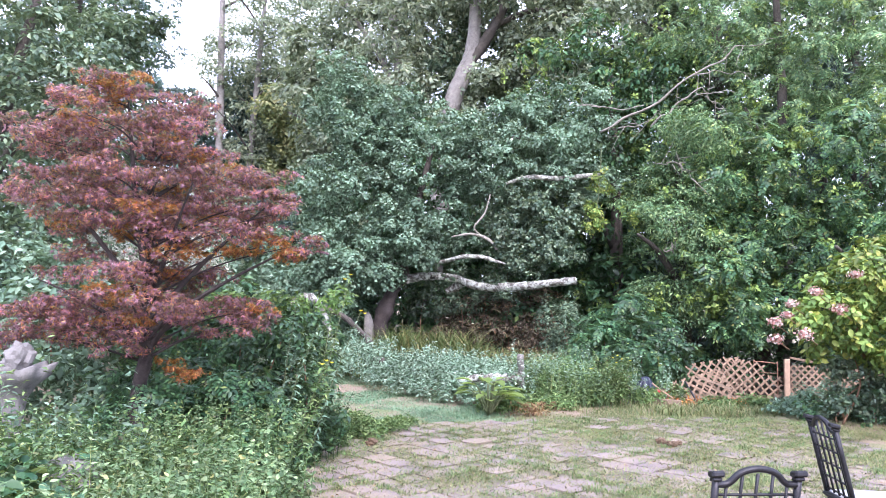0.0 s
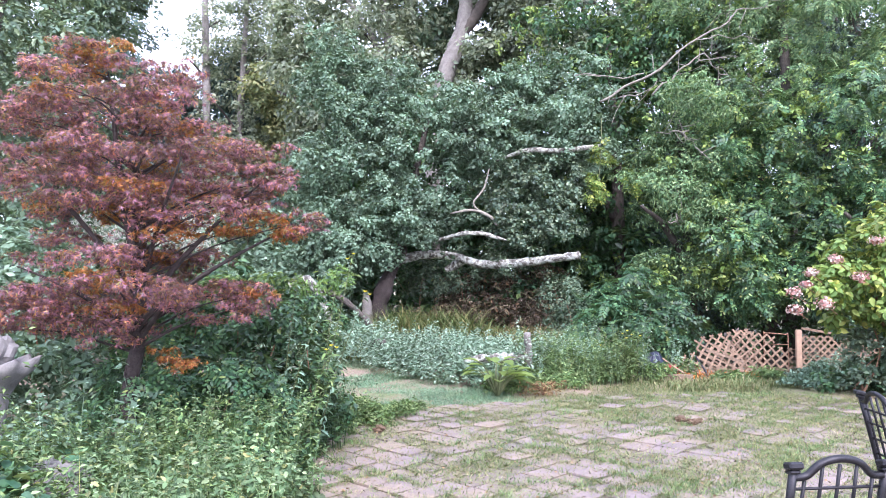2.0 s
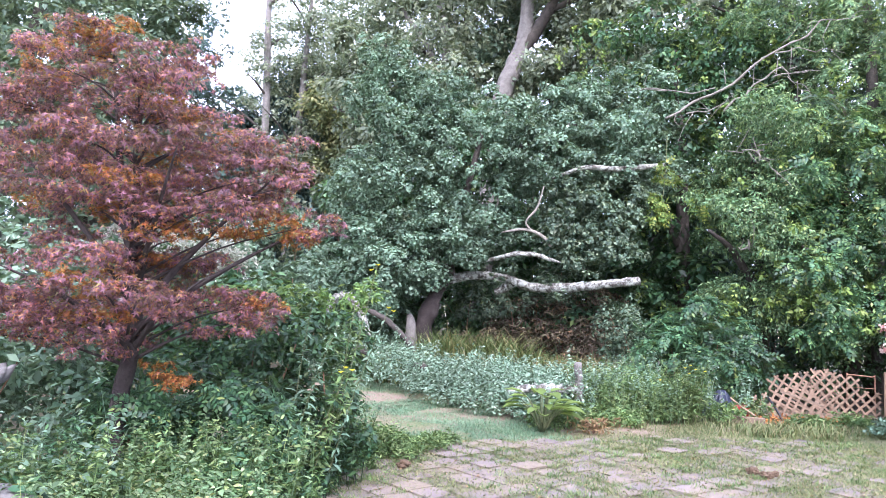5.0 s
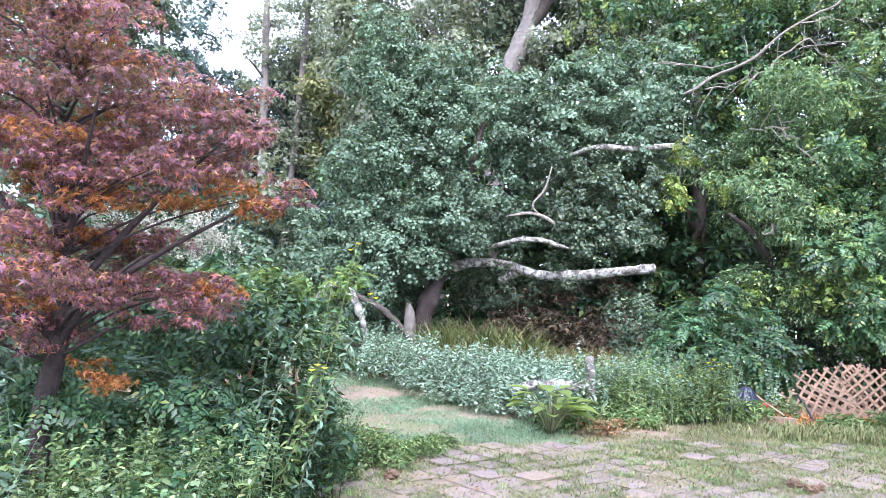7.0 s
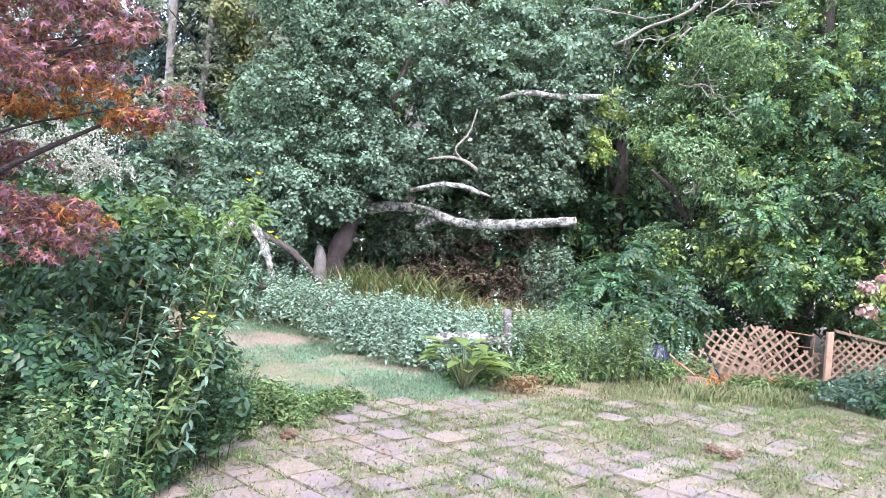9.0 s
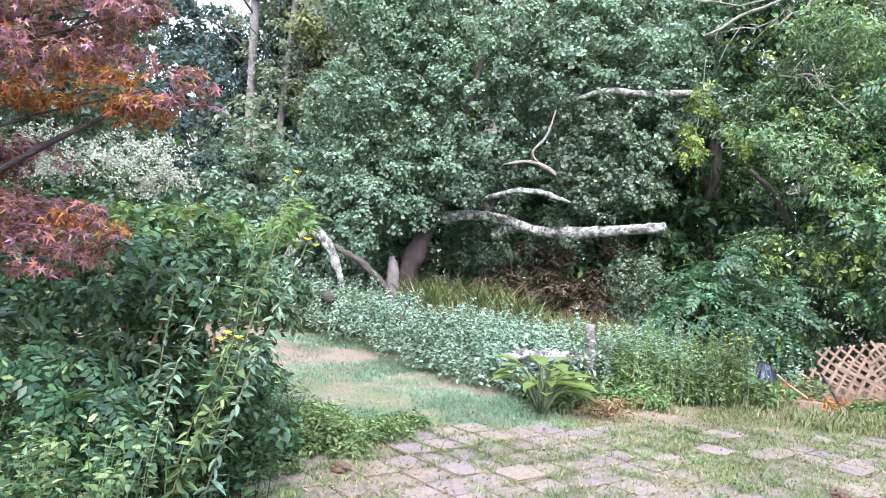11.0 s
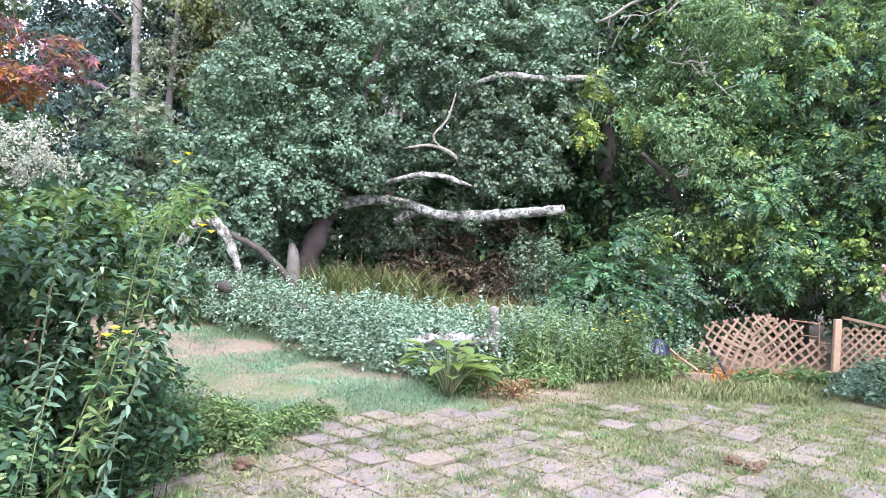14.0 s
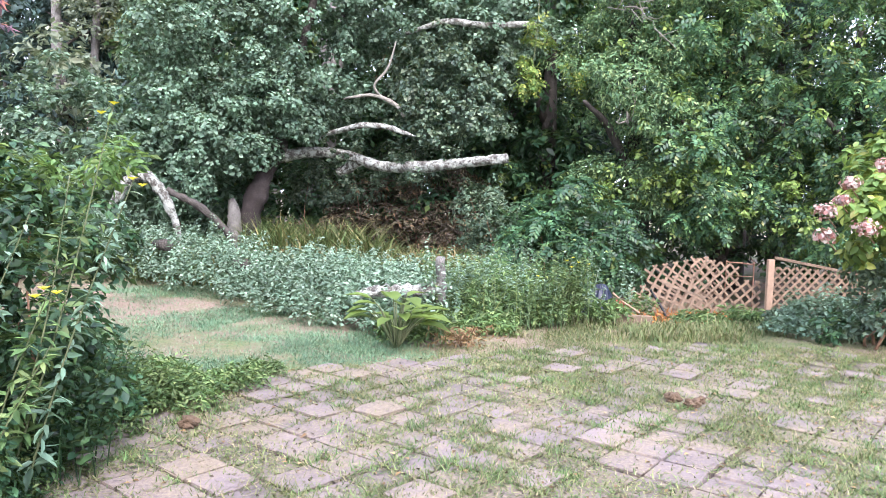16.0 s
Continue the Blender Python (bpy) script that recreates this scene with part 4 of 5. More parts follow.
stalks("weeds", "pale grey-green weeds among the taller ones", 130, [(1.5, 12.5, 0.5), (2.2, 12.6, 0.6), (3.2, 12.9, 0.4), (4.1, 13.1, 0.3)], 110, 0.8, 0.085, broad_shape(0.45, 0.08), "pale_weed", 24)
stalks("weeds", "feathery yellow-green weeds beside the log", 131, [(1.9, 11.95, 0.35), (2.5, 12.0, 0.3)], 34, 0.6, 0.07, broad_shape(0.2, 0.04), "light_weed", 34)
carpet("weeds", "mixed green weeds in the overgrown bed", 103, [(-2.4, 5.4, 0.8, 0.45), (-1.9, 4.4, 0.7, 0.45), (-2.9, 4.5, 0.9, 0.55), (-2.4, 3.4, 0.8, 0.45), (-3.6, 5.0, 0.8, 0.5), (-3.3, 5.15, 0.4, 0.9)], 27000, 0.6, 0.055, LEAFLET, "weed", 0.15, 0.6, "weeds", 1.2)
carpet("weeds", "dark leafy weeds in the middle of the bed", 118, [(-2.1, 6.4, 0.7, 0.55), (-3.3, 5.9, 0.9, 0.5), (-1.85, 7.3, 0.45, 0.5), (-1.75, 5.9, 0.35, 0.4)], 22000, 0.6, 0.055, LEAFLET, "deep_green", 0.15, 0.6, "weeds", 1.2)
carpet("weeds", "light green leafy weeds filling the bed", 111, [(-1.55, 5.4, 0.4, 0.4), (-1.75, 4.6, 0.5, 0.45), (-2.2, 5.0, 0.5, 0.5), (-2.9, 5.0, 0.5, 0.55), (-2.0, 3.8, 0.6, 0.45), (-2.6, 4.5, 0.6, 0.5)], 26000, 0.6, 0.05, LEAFLET, "light_weed", 0.05, 0.5, "weeds", 1.3)
stalks("weeds", "upright light green weed stalks standing in the bed", 121, [(-1.5, 5.4, 0.42), (-1.75, 4.6, 0.5), (-2.2, 5.1, 0.5), (-2.8, 5.0, 0.5), (-2.0, 3.8, 0.5)], 270, 0.66, 0.078, broad_shape(0.58, 0.08), "light_weed", 26)
stalks("weeds", "pale green weed stalks below the maple", 127, [(-2.15, 6.6, 0.4), (-2.6, 6.3, 0.4), (-1.85, 6.3, 0.3)], 130, 0.66, 0.07, broad_shape(0.6, 0.08), "light_weed", 30)
stalks("weeds", "upright green weed stalks with narrow leaves", 122, [(-1.9, 5.9, 0.5), (-2.6, 5.6, 0.6), (-3.2, 5.0, 0.6), (-1.5, 6.2, 0.25)], 170, 0.72, 0.085, broad_shape(0.5, 0.08), "weed", 26)
stalks("weeds", "pale grey-green weeds with large leaves by the bird bath", 123, [(-3.05, 5.3, 0.35), (-3.3, 5.0, 0.35), (-2.6, 5.6, 0.25)], 46, 0.92, 0.12, broad_shape(0.5, 0.08), "grey_green", 18)
stalks("weeds", "bushy dark weeds under the evening primroses", 124, [(-1.75, 7.0, 0.3), (-1.55, 7.6, 0.32), (-1.95, 7.6, 0.4), (-2.0, 6.6, 0.4), (-1.5, 8.2, 0.3)], 200, 0.6, 0.07, broad_shape(0.62, 0.08), "deep_green", 28)
stalks("weeds", "yellowing weed stalks at the edge of the bed", 125, [(-1.62, 6.85, 0.2), (-1.5, 6.2, 0.12)], 12, 0.75, 0.07, broad_shape(0.55, 0.08), "light_weed", 24)
shrub("climbing_vine", "bright yellow-green vine over the dark bush", [(-2.3, 8.5, 1.62, 0.6, 0.5, 0.14), (-1.75, 8.6, 1.7, 0.3, 0.3, 0.10), (-2.9, 8.5, 1.58, 0.5, 0.5, 0.14), (-1.45, 8.6, 1.74, 0.2, 0.2, 0.06)], 114, "bright_green", LEAFLET, 0.085, 26, 12, 0.12, "vine", stems=False)
carpet("weeds", "large-leaved dark weeds in the bed", 112, [(-2.7, 4.0, 0.5, 0.62), (-3.3, 4.3, 0.6, 0.66), (-1.9, 6.0, 0.3, 0.5), (-2.9, 4.8, 0.4, 0.6)], 3000, 0.6, 0.11, BROAD, "deep_green", 0.25, 0.7, "weeds", 0.7)
carpet("weeds", "low dark weeds along the edge of the terrace", 104, [(-1.6, 8.3, 0.36, 0.3), (-1.2, 8.9, 0.36, 0.22), (-0.85, 9.45, 0.3, 0.14), (-1.5, 9.2, 0.5, 0.26), (-1.75, 6.6, 0.3, 0.25), (-1.75, 7.4, 0.3, 0.3), (-0.62, 9.75, 0.18, 0.1)], 15000, 0.3, 0.05, LEAFLET, "weed", 0.15, 0.6, "weeds", 1.1)
shrub("shrub", "dense dark green bush behind the primroses", [(-1.98, 8.6, 0.95, 0.45, 0.5, 0.72), (-2.6, 8.4, 0.9, 0.6, 0.6, 0.72), (-1.9, 8.4, 0.5, 0.34, 0.4, 0.4), (-3.2, 8.6, 0.9, 0.7, 0.6, 0.8)], 105, "deep_green", OVAL, 0.075, 30, 40, 0.14)
shrub("shrub", "leafy dark bush round the primrose stalks", [(-1.75, 7.55, 0.75, 0.3, 0.3, 0.5), (-2.05, 7.7, 1.0, 0.35, 0.35, 0.5), (-1.6, 7.9, 0.45, 0.3, 0.3, 0.3)], 129, "deep_green", OVAL, 0.075, 28, 26, 0.14)
shrub("shrub", "dark leafy bush under the maple", [(-2.2, 7.0, 0.5, 0.6, 0.5, 0.5), (-3.0, 7.0, 0.6, 0.6, 0.5, 0.6), (-1.9, 7.0, 0.3, 0.3, 0.35, 0.3)], 106, "deep_green", FEATHER, 0.17, 16, 12, 0.12)
shrub("hydrangea", "hydrangea shrub with yellow-green leaves and pink-white flower heads", [(5.9, 10.3, 2.0, 0.62, 0.55, 0.5), (5.4, 10.1, 1.66, 0.32, 0.32, 0.3), (5.05, 10.0, 1.5, 0.14, 0.13, 0.12), (6.4, 10.2, 2.2, 0.8, 0.7, 0.6), (5.85, 10.4, 1.4, 0.5, 0.45, 0.36), (6.6, 10.3, 1.3, 0.6, 0.6, 0.5)], 107, "yellow_green", BROAD, 0.115, 17, 28, 0.17, stems=False)
part("stem", tube([(6.5, 10.9, -0.05, 0.04), (6.35, 10.8, 0.8, 0.03), (5.9, 10.4, 1.7, 0.02)], 6, 4), M["red_stem"], bpy.data.objects["hydrangea"])
carpet("weeds", "low leafy plants in front of the lattice fence", 108, [(6.6, 12.8, 0.5, 0.42), (7.4, 12.6, 0.7, 0.5), (8.3, 12.2, 0.9, 0.6), (6.0, 12.6, 0.35, 0.2), (5.7, 11.6, 0.5, 0.15), (6.7, 11.5, 0.7, 0.25)], 14000, 0.5, 0.07, OVAL, "grey_green", 0.15, 0.7, "weeds", 0.9)
# Dark leaves added to stand in for the deep shade below the vines.
shrub("shrub", "dark shrubs added for the shade at the foot of the vines", [(5.2, 17.0, 0.2, 1.0, 0.7, 0.6), (6.8, 17.2, 0.2, 1.1, 0.7, 0.6), (8.4, 16.8, 0.2, 1.1, 0.7, 0.6), (10.0, 15.8, 0.4, 1.1, 0.8, 0.8)], 109, "deep_green", OVAL, 0.14, 6, 45, 0.25)
shrub("shrub", "dark leafy shrubs beside the maple", [(-5.0, 8.6, 1.2, 0.9, 0.8, 1.0), (-6.2, 9.4, 1.5, 1.1, 0.9, 1.3), (-4.4, 7.2, 0.7, 0.8, 0.7, 0.7), (-5.4, 6.6, 0.8, 0.8, 0.7, 0.8)], 110, "grey_green", OVAL, 0.11, 12, 38, 0.2)
shrub("shrub", "dark leafy bush below the hydrangea", [(5.9, 10.9, 0.15, 0.5, 0.4, 0.25), (6.8, 10.8, 0.4, 0.6, 0.5, 0.5)], 115, "deep_green", OVAL, 0.08, 18, 34, 0.12)
shrub("shrub", "shaded leafy stems under the hydrangea", [(6.2, 10.9, 0.5, 0.45, 0.4, 0.45), (6.0, 10.7, 0.95, 0.4, 0.3, 0.3), (7.0, 10.9, 0.7, 0.6, 0.5, 0.6)], 126, "wood_green", OVAL, 0.085, 20, 34, 0.13)
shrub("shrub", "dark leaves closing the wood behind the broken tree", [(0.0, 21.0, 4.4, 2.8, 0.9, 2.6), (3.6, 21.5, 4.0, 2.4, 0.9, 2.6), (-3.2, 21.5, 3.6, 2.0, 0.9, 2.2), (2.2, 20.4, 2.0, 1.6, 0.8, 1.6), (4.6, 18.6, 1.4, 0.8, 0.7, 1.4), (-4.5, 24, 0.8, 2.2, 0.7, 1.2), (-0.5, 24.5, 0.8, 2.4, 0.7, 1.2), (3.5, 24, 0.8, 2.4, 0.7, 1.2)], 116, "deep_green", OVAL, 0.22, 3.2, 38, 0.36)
carpet("weeds", "low weeds in front of the junk", 117, [(3.45, 12.5, 0.3, 0.3), (4.7, 12.5, 0.3, 0.18), (5.3, 12.6, 0.3, 0.2), (4.1, 12.9, 0.2, 0.4)], 3000, 0.3, 0.08, SLIM, "weed", 0.1, 0.6, "weeds", 0.8)


# ---- hydrangea heads, weeds with flowers ----
def flower_head(at, r, seed, mat, parent, size=0.03, n=90, name="flower_head", label=""):
    rng = np.random.default_rng(seed)
    u = unit(rng.standard_normal((n, 3)))
    v, f = leaf_arrays(rng, np.array(at) + u * (r * rng.uniform(0.35, 1.35, (n, 1))) * np.array((1.15, 1, 0.7)), u, size, blade_shape(0.9, 0.05), 0.1, 0.2, 0)
    return part(name, raw_mesh(name, v, f), M[mat], parent, label)


hyd = bpy.data.objects["hydrangea"]
for i, (x, y, z, r) in enumerate([(4.32, 9.68, 1.52, 0.09), (4.33, 9.66, 1.29, 0.08), (4.70, 9.62, 1.37, 0.11), (4.55, 9.66, 1.78, 0.07), (4.88, 9.66, 1.96, 0.075), (4.48, 9.68, 1.62, 0.06), (5.15, 9.55, 1.72, 0.09), (5.4, 9.6, 2.2, 0.08)]):
    x += 0.12
    flower_head((x, y, z), r * 1.0, 300 + i, "pink_flower", hyd, 0.042, 130, "flower_head", "pinkish-white flower head")["kind"] = "stuff"
    part("twig", tube([(x, y, z, 0.006), (x + 0.1, y + 0.1, z - 0.06, 0.005), (x + 0.3, y + 0.25, z - 0.16, 0.007)], 5, 4), M["red_stem"], hyd)


def primrose(base, top, seed, flowers, leaves=110, group="evening primroses"):
    ob = thing("evening_primrose", "tall evening primrose stalk with narrow leaves and yellow flowers", "flower", base, group)
    rng = np.random.default_rng(seed)
    b, t = np.zeros(3), np.array(top) - np.array(base)
    mid = t * 0.5 + np.array((rng.uniform(-0.09, 0.09), rng.uniform(-0.05, 0.05), 0))
    stem = part("stem", tube([(*b, 0.007), (*mid, 0.005), (*t, 0.0025)], 6, 8, 0.12), M["stem"], ob)
    s = rng.uniform(0.12, 1.0, leaves)
    pos = np.where(s[:, None] < 0.5, mid * s[:, None] * 2, mid + (t - mid) * (s[:, None] - 0.5) * 2)
    a = rng.uniform(0, 6.28, leaves)
    out = np.stack([np.cos(a), np.sin(a), np.full(leaves, 0.2)], 1)
    tv, tf = broad_shape(0.33, 0.07)
    d = unit(out * np.array((1, 1, 0)) + np.stack([np.zeros(leaves), np.zeros(leaves), rng.uniform(-0.9, 0.5, leaves)], 1))
    w = unit(np.cross(np.array((0, 0, 1.0)), d) + 0.5 * rng.standard_normal((leaves, 3)))
    nrm = np.cross(d, w)
    ls = (0.135 - 0.075 * s) * rng.uniform(0.7, 1.2, leaves)
    v = pos[:, None] + ls[:, None, None] * np.einsum("mk,nkj->nmj", tv, np.stack([d, w, nrm], 1))
    f = tf[None] + (np.arange(leaves) * len(tv))[:, None, None]
    lv = part("leaves", raw_mesh("leaves", v.reshape(-1, 3), f.reshape(-1, 3)), M["weed" if leaves == 40 or seed % 2 else "grey_green"], ob)
    lv["kind"] = "stuff"
    for k, fl in enumerate(flowers):
        q = np.array(fl) - np.array(base)
        v, f = [], []
        for j in range(4):
            an = j * 1.571 + k
            c, sn = math.cos(an), math.sin(an)
            i = len(v)
            for along, side, up in ((0.0, 0.0, 0.0), (0.010, 0.010, 0.010), (0.020, 0.013, 0.015), (0.026, 0.005, 0.015), (0.023, 0.0, 0.014), (0.026, -0.005, 0.015), (0.020, -0.013, 0.015), (0.010, -0.010, 0.010)):
                v.append(q + np.array((c * along - sn * side, sn * along + c * side, up)))
            f += [(i, i + m, i + m + 1) for m in range(1, 7)]
        part("flower", raw_mesh("flower", np.array(v), f), M["yellow_flower"], stem, "pale yellow four-petalled flower")
    return ob


primrose((-1.62, 7.25, -0.02), (-1.14, 7.45, 1.98), 401, [(-1.13, 7.43, 1.98), (-1.19, 7.42, 1.93)])
primrose((-1.50, 7.15, -0.02), (-0.99, 7.25, 1.6), 402, [(-0.99, 7.24, 1.6), (-0.95, 7.26, 1.57)])
primrose((-1.62, 7.0, -0.02), (-1.27, 6.95, 1.09), 403, [(-1.28, 6.92, 1.1), (-1.23, 6.93, 1.08), (-1.33, 6.95, 1.06)], 40)
primrose((-1.80, 7.2, -0.02), (-1.66, 7.25, 1.72), 404, [], 95)

primrose((-1.68, 7.25, -0.02), (-1.30, 7.3, 1.62), 405, [], 95)
primrose((-1.75, 7.1, -0.02), (-1.40, 7.1, 1.45), 406, [], 90)
primrose((-1.55, 6.9, -0.02), (-1.25, 6.9, 0.85), 407, [], 80)
primrose((2.75, 12.3, -0.02), (2.85, 12.2, 0.84), 408, [(2.86, 12.15, 0.84), (2.93, 12.15, 0.78), (2.78, 12.15, 0.8), (2.84, 12.15, 0.72)], 40, "wildflowers")
primrose((2.3, 12.1, -0.02), (2.38, 12.05, 0.62), 409, [(2.38, 12.0, 0.62)], 40, "wildflowers")
primrose((3.05, 12.4, -0.02), (3.1, 12.3, 0.74), 410, [(3.1, 12.25, 0.75)], 40, "wildflowers")


def knot_sprays():
    rng = np.random.default_rng(420)
    host = bpy.data.objects["knotweed_thicket"]
    for i in range(90):
        x, y = rng.uniform(-7.2, -4.4), rng.uniform(12.6, 13.8)
        z = rng.uniform(2.15, 2.85)
        n = 70
        a = rng.uniform(-1, 1, (n, 1))
        d = unit(np.array((rng.normal(), rng.normal() * 0.5, 0.6)))
        p = np.array((x, y, z)) + a * d * 0.26 + rng.normal(0, 0.03, (n, 3))
        v, f = leaf_arrays(rng, p, unit(rng.standard_normal((n, 3))), 0.05, OVAL, 0.5, 0.5, 0.1)
        part("flower_spray", raw_mesh("flower_spray", v, f), M["white_flower"], host, "pale flower spray")["kind"] = "stuff"


knot_sprays()


def big_leaf_plant():
    ob = thing("rhubarb_plant", "low plant with broad bright green leaves", "plant", (0.6, 10.95, 0))
    rng = np.random.default_rng(430)
    me = raw_mesh("leaf", *broad_shape(0.62, 0.09))
    for i in range(30):
        a, l, el = rng.uniform(0, 6.28), rng.uniform(0.22, 0.38), rng.uniform(0.2, 1.1)
        r, z = rng.uniform(0.05, 0.35), rng.uniform(0.2, 0.52)
        m = pose(r * math.cos(a), r * math.sin(a), z, 0, -math.degrees(el) * 0.5 + 15, math.degrees(a)) @ Matrix.Diagonal((l, l, l, 1))
        stalk = part("stalk", tube([(0.02 * math.cos(a), 0.02 * math.sin(a), -0.02, 0.01), (r * 0.6 * math.cos(a), r * 0.6 * math.sin(a), z * 0.7, 0.008), (r * math.cos(a), r * math.sin(a), z, 0.006)], 5, 3), M["stem"], ob)
        part("leaf", me, M["shoot" if i % 3 == 0 else "light_weed"], stalk, "", m)


big_leaf_plant()


# ---- grass ----
def grass(name, label, seed, tufts, blades, height, mat, spread=0.06, splay=0.9, width=0.007):
    rng = np.random.default_rng(seed)
    n = len(tufts)
    idx = np.repeat(np.arange(n), rng.poisson(blades, n) + 3)
    k = len(idx)
    h = height * rng.uniform(0.5, 1.5, n)[idx] * rng.uniform(0.5, 1.2, k)
    a = rng.uniform(0, 6.28, k)
    p = tufts[idx] + np.stack([rng.normal(0, spread, k), rng.normal(0, spread, k), np.zeros(k)], 1)
    lean = splay * rng.uniform(0.2, 1.3, k)
    d = np.stack([np.cos(a) * np.sin(lean), np.sin(a) * np.sin(lean), np.cos(lean)], 1)
    w = np.stack([-np.sin(a), np.cos(a), np.zeros(k)], 1) * (width * rng.uniform(0.7, 1.4, k))[:, None]
    mid = p + d * h[:, None] * 0.55
    tip = p + d * h[:, None] + np.stack([np.cos(a) * h * 0.25, np.sin(a) * h * 0.25, -h * 0.18], 1)
    if height < 0.12:
        v, t, m = np.stack([p - w / 2, p + w / 2, tip], 1).reshape(-1, 3), ((0, 1, 2),), 3
    else:
        v, t, m = np.stack([p - w / 2, p + w / 2, mid + w / 2, mid - w / 2, tip], 1).reshape(-1, 3), ((0, 1, 2), (0, 2, 3), (3, 2, 4)), 5
    f = (np.array(t)[None] + (np.arange(k) * m)[:, None, None]).reshape(-1, 3)
    ob = part(name, raw_mesh(name, v, f), M[mat])
    return tagged(ob, label, "grass", kind="stuff")


def patchy(x, y, s=1.0):
    """Uneven cover between 0 and 1."""
    return 0.5 + 0.25 * np.sin(1.7 * s * x + 0.9 * y * s + 1) + 0.25 * np.sin(2.3 * s * y - 1.1 * x * s) + 0.18 * np.sin(5.1 * s * x + 2) * np.sin(4.3 * s * y)


def terrace_left(y):
    return np.interp(y, [-2, 5, 6, 7, 8, 9.0, 9.8, 10.2], [-1.5, -1.35, -1.45, -1.6, -1.55, -1.15, -0.6, -0.4])


def terrace_far(x):
    return np.interp(x, [-1, 0, 2.2, 4, 6], [9.6, 10.1, 10.8, 10.9, 10.6])


PAVE_TURN, PAVE = radians(43), 0.30


def on_terrace(x, y):
    return (x > terrace_left(y)) & (y < terrace_far(x)) & (x < 5.3) & (y > -2)


def joint_tufts(seed, n):
    """Tufts in the joints between the pavers, thicker in some patches."""
    rng = np.random.default_rng(seed)
    x, y = rng.uniform(-1.5, 5.3, n), rng.uniform(2.5, 11, n)
    c, s = math.cos(PAVE_TURN), math.sin(PAVE_TURN)
    u, w = c * x + s * y, -s * x + c * y
    snap = rng.random(n) < 0.5
    u = np.where(snap, np.round(u / PAVE) * PAVE, u)
    w = np.where(~snap, np.round(w / PAVE) * PAVE, w)
    x, y = c * u - s * w, s * u + c * w
    cover = patchy(x, y, 1.6) * 0.8 - 0.06 + 0.2 * np.clip((x - 1.6) / 1.6, 0, 1) + 0.25 * np.clip((y - 9.8) / 1.0, 0, 1)
    ok = on_terrace(x, y) & (rng.random(n) < cover)
    return np.stack([x, y, np.full(n, 0.0)], 1)[ok]


grass("terrace_grass", "tufts of dry yellow-green grass in the terrace joints", 501, joint_tufts(501, 15000), 15, 0.04, "lawn", 0.045, 1.4, 0.008)
def thatch(seed, n):
    rng = np.random.default_rng(seed)
    x, y = rng.uniform(-1.5, 5.3, n), rng.uniform(3.0, 11, n)
    cover = 1.5 * patchy(x, y, 2.1) * patchy(y + 3, x, 1.1) - 0.05 + 0.25 * np.clip((x - 1.4) / 1.8, 0, 1) + 0.25 * np.clip((y - 9.8) / 1.0, 0, 1)
    ok = on_terrace(x, y) & (rng.random(n) < cover)
    return np.stack([x, y, np.full(n, 0.002)], 1)[ok]


grass("thatch", "flat mat of dry grass over the pavers", 508, thatch(508, 20000), 15, 0.036, "lawn", 0.085, 1.44, 0.008)
grass("terrace_grass", "green weedy tufts between the pavers", 502, joint_tufts(502, 900), 44, 0.06, "weed", 0.06, 1.25, 0.008)
grass("terrace_grass", "dense rosettes of grass rooted in the terrace joints", 510, joint_tufts(510, 620), 80, 0.07, "lawn", 0.055, 1.3, 0.006)
grass("terrace_grass", "dense green rosettes of weeds rooted in the terrace joints", 511, joint_tufts(511, 700), 70, 0.06, "weed", 0.06, 1.3, 0.008)


def field(seed, n, x0, x1, y0, y1, test):
    rng = np.random.default_rng(seed)
    x, y = rng.uniform(x0, x1, n), rng.uniform(y0, y1, n)
    ok = test(x, y, rng)
    return np.stack([x, y, ground_z(x, y) - 0.03], 1)[ok]


grass("lawn", "short cool green grass on the path beside the bank", 503, field(503, 9000, -4, 1.2, 8.6, 17, lambda x, y, r: (~on_terrace(x, y)) & (x > np.interp(y, [8, 10, 13, 17], [-1.1, -2.0, -3.0, -3.8])) & (x < np.interp(y, [8, 11, 13, 17], [1.2, 0.9, -0.2, -2.4])) & (r.random(len(x)) < np.clip(1.7 * patchy(x, y, 1.3) + 0.02, 0.2, 1))), 26, 0.05, "cool_lawn", 0.09, 1.2, 0.008)
grass("lawn", "rough grass between the terrace and the weeds", 504, field(504, 9000, 0.3, 9.5, 9.5, 13.2, lambda x, y, r: ~on_terrace(x, y) & (x > 1.0) & (r.random(len(x)) < 0.35 + 0.8 * patchy(x, y, 0.9))), 17, 0.048, "lawn", 0.08, 1.25, 0.009)
grass("long_grass", "long grass along the edge of the weeds", 505, field(505, 900, 1.0, 5.6, 11.3, 12.6, lambda x, y, r: (r.random(len(x)) < 1.6 * patchy(x, y, 1.5) - 0.45) & ~on_terrace(x, y)), 18, 0.15, "lawn", 0.09, 0.8, 0.009)
grass("tall_grass", "tall yellow-green and brown grass behind the bank", 506, field(506, 1500, -3.2, 3.2, 14.8, 18.5, lambda x, y, r: r.random(len(x)) < 0.8), 14, 0.55, "tall_grass", 0.12, 0.45, 0.014)
grass("tall_grass", "tall feathery yellow-green weeds round the old trunk", 509, field(509, 170, -1.5, 0.5, 16.7, 17.4, lambda x, y, r: r.random(len(x)) < 1.1 - 0.3 * np.abs(x + 0.8)), 14, 0.95, "tall_grass", 0.12, 0.45, 0.016)
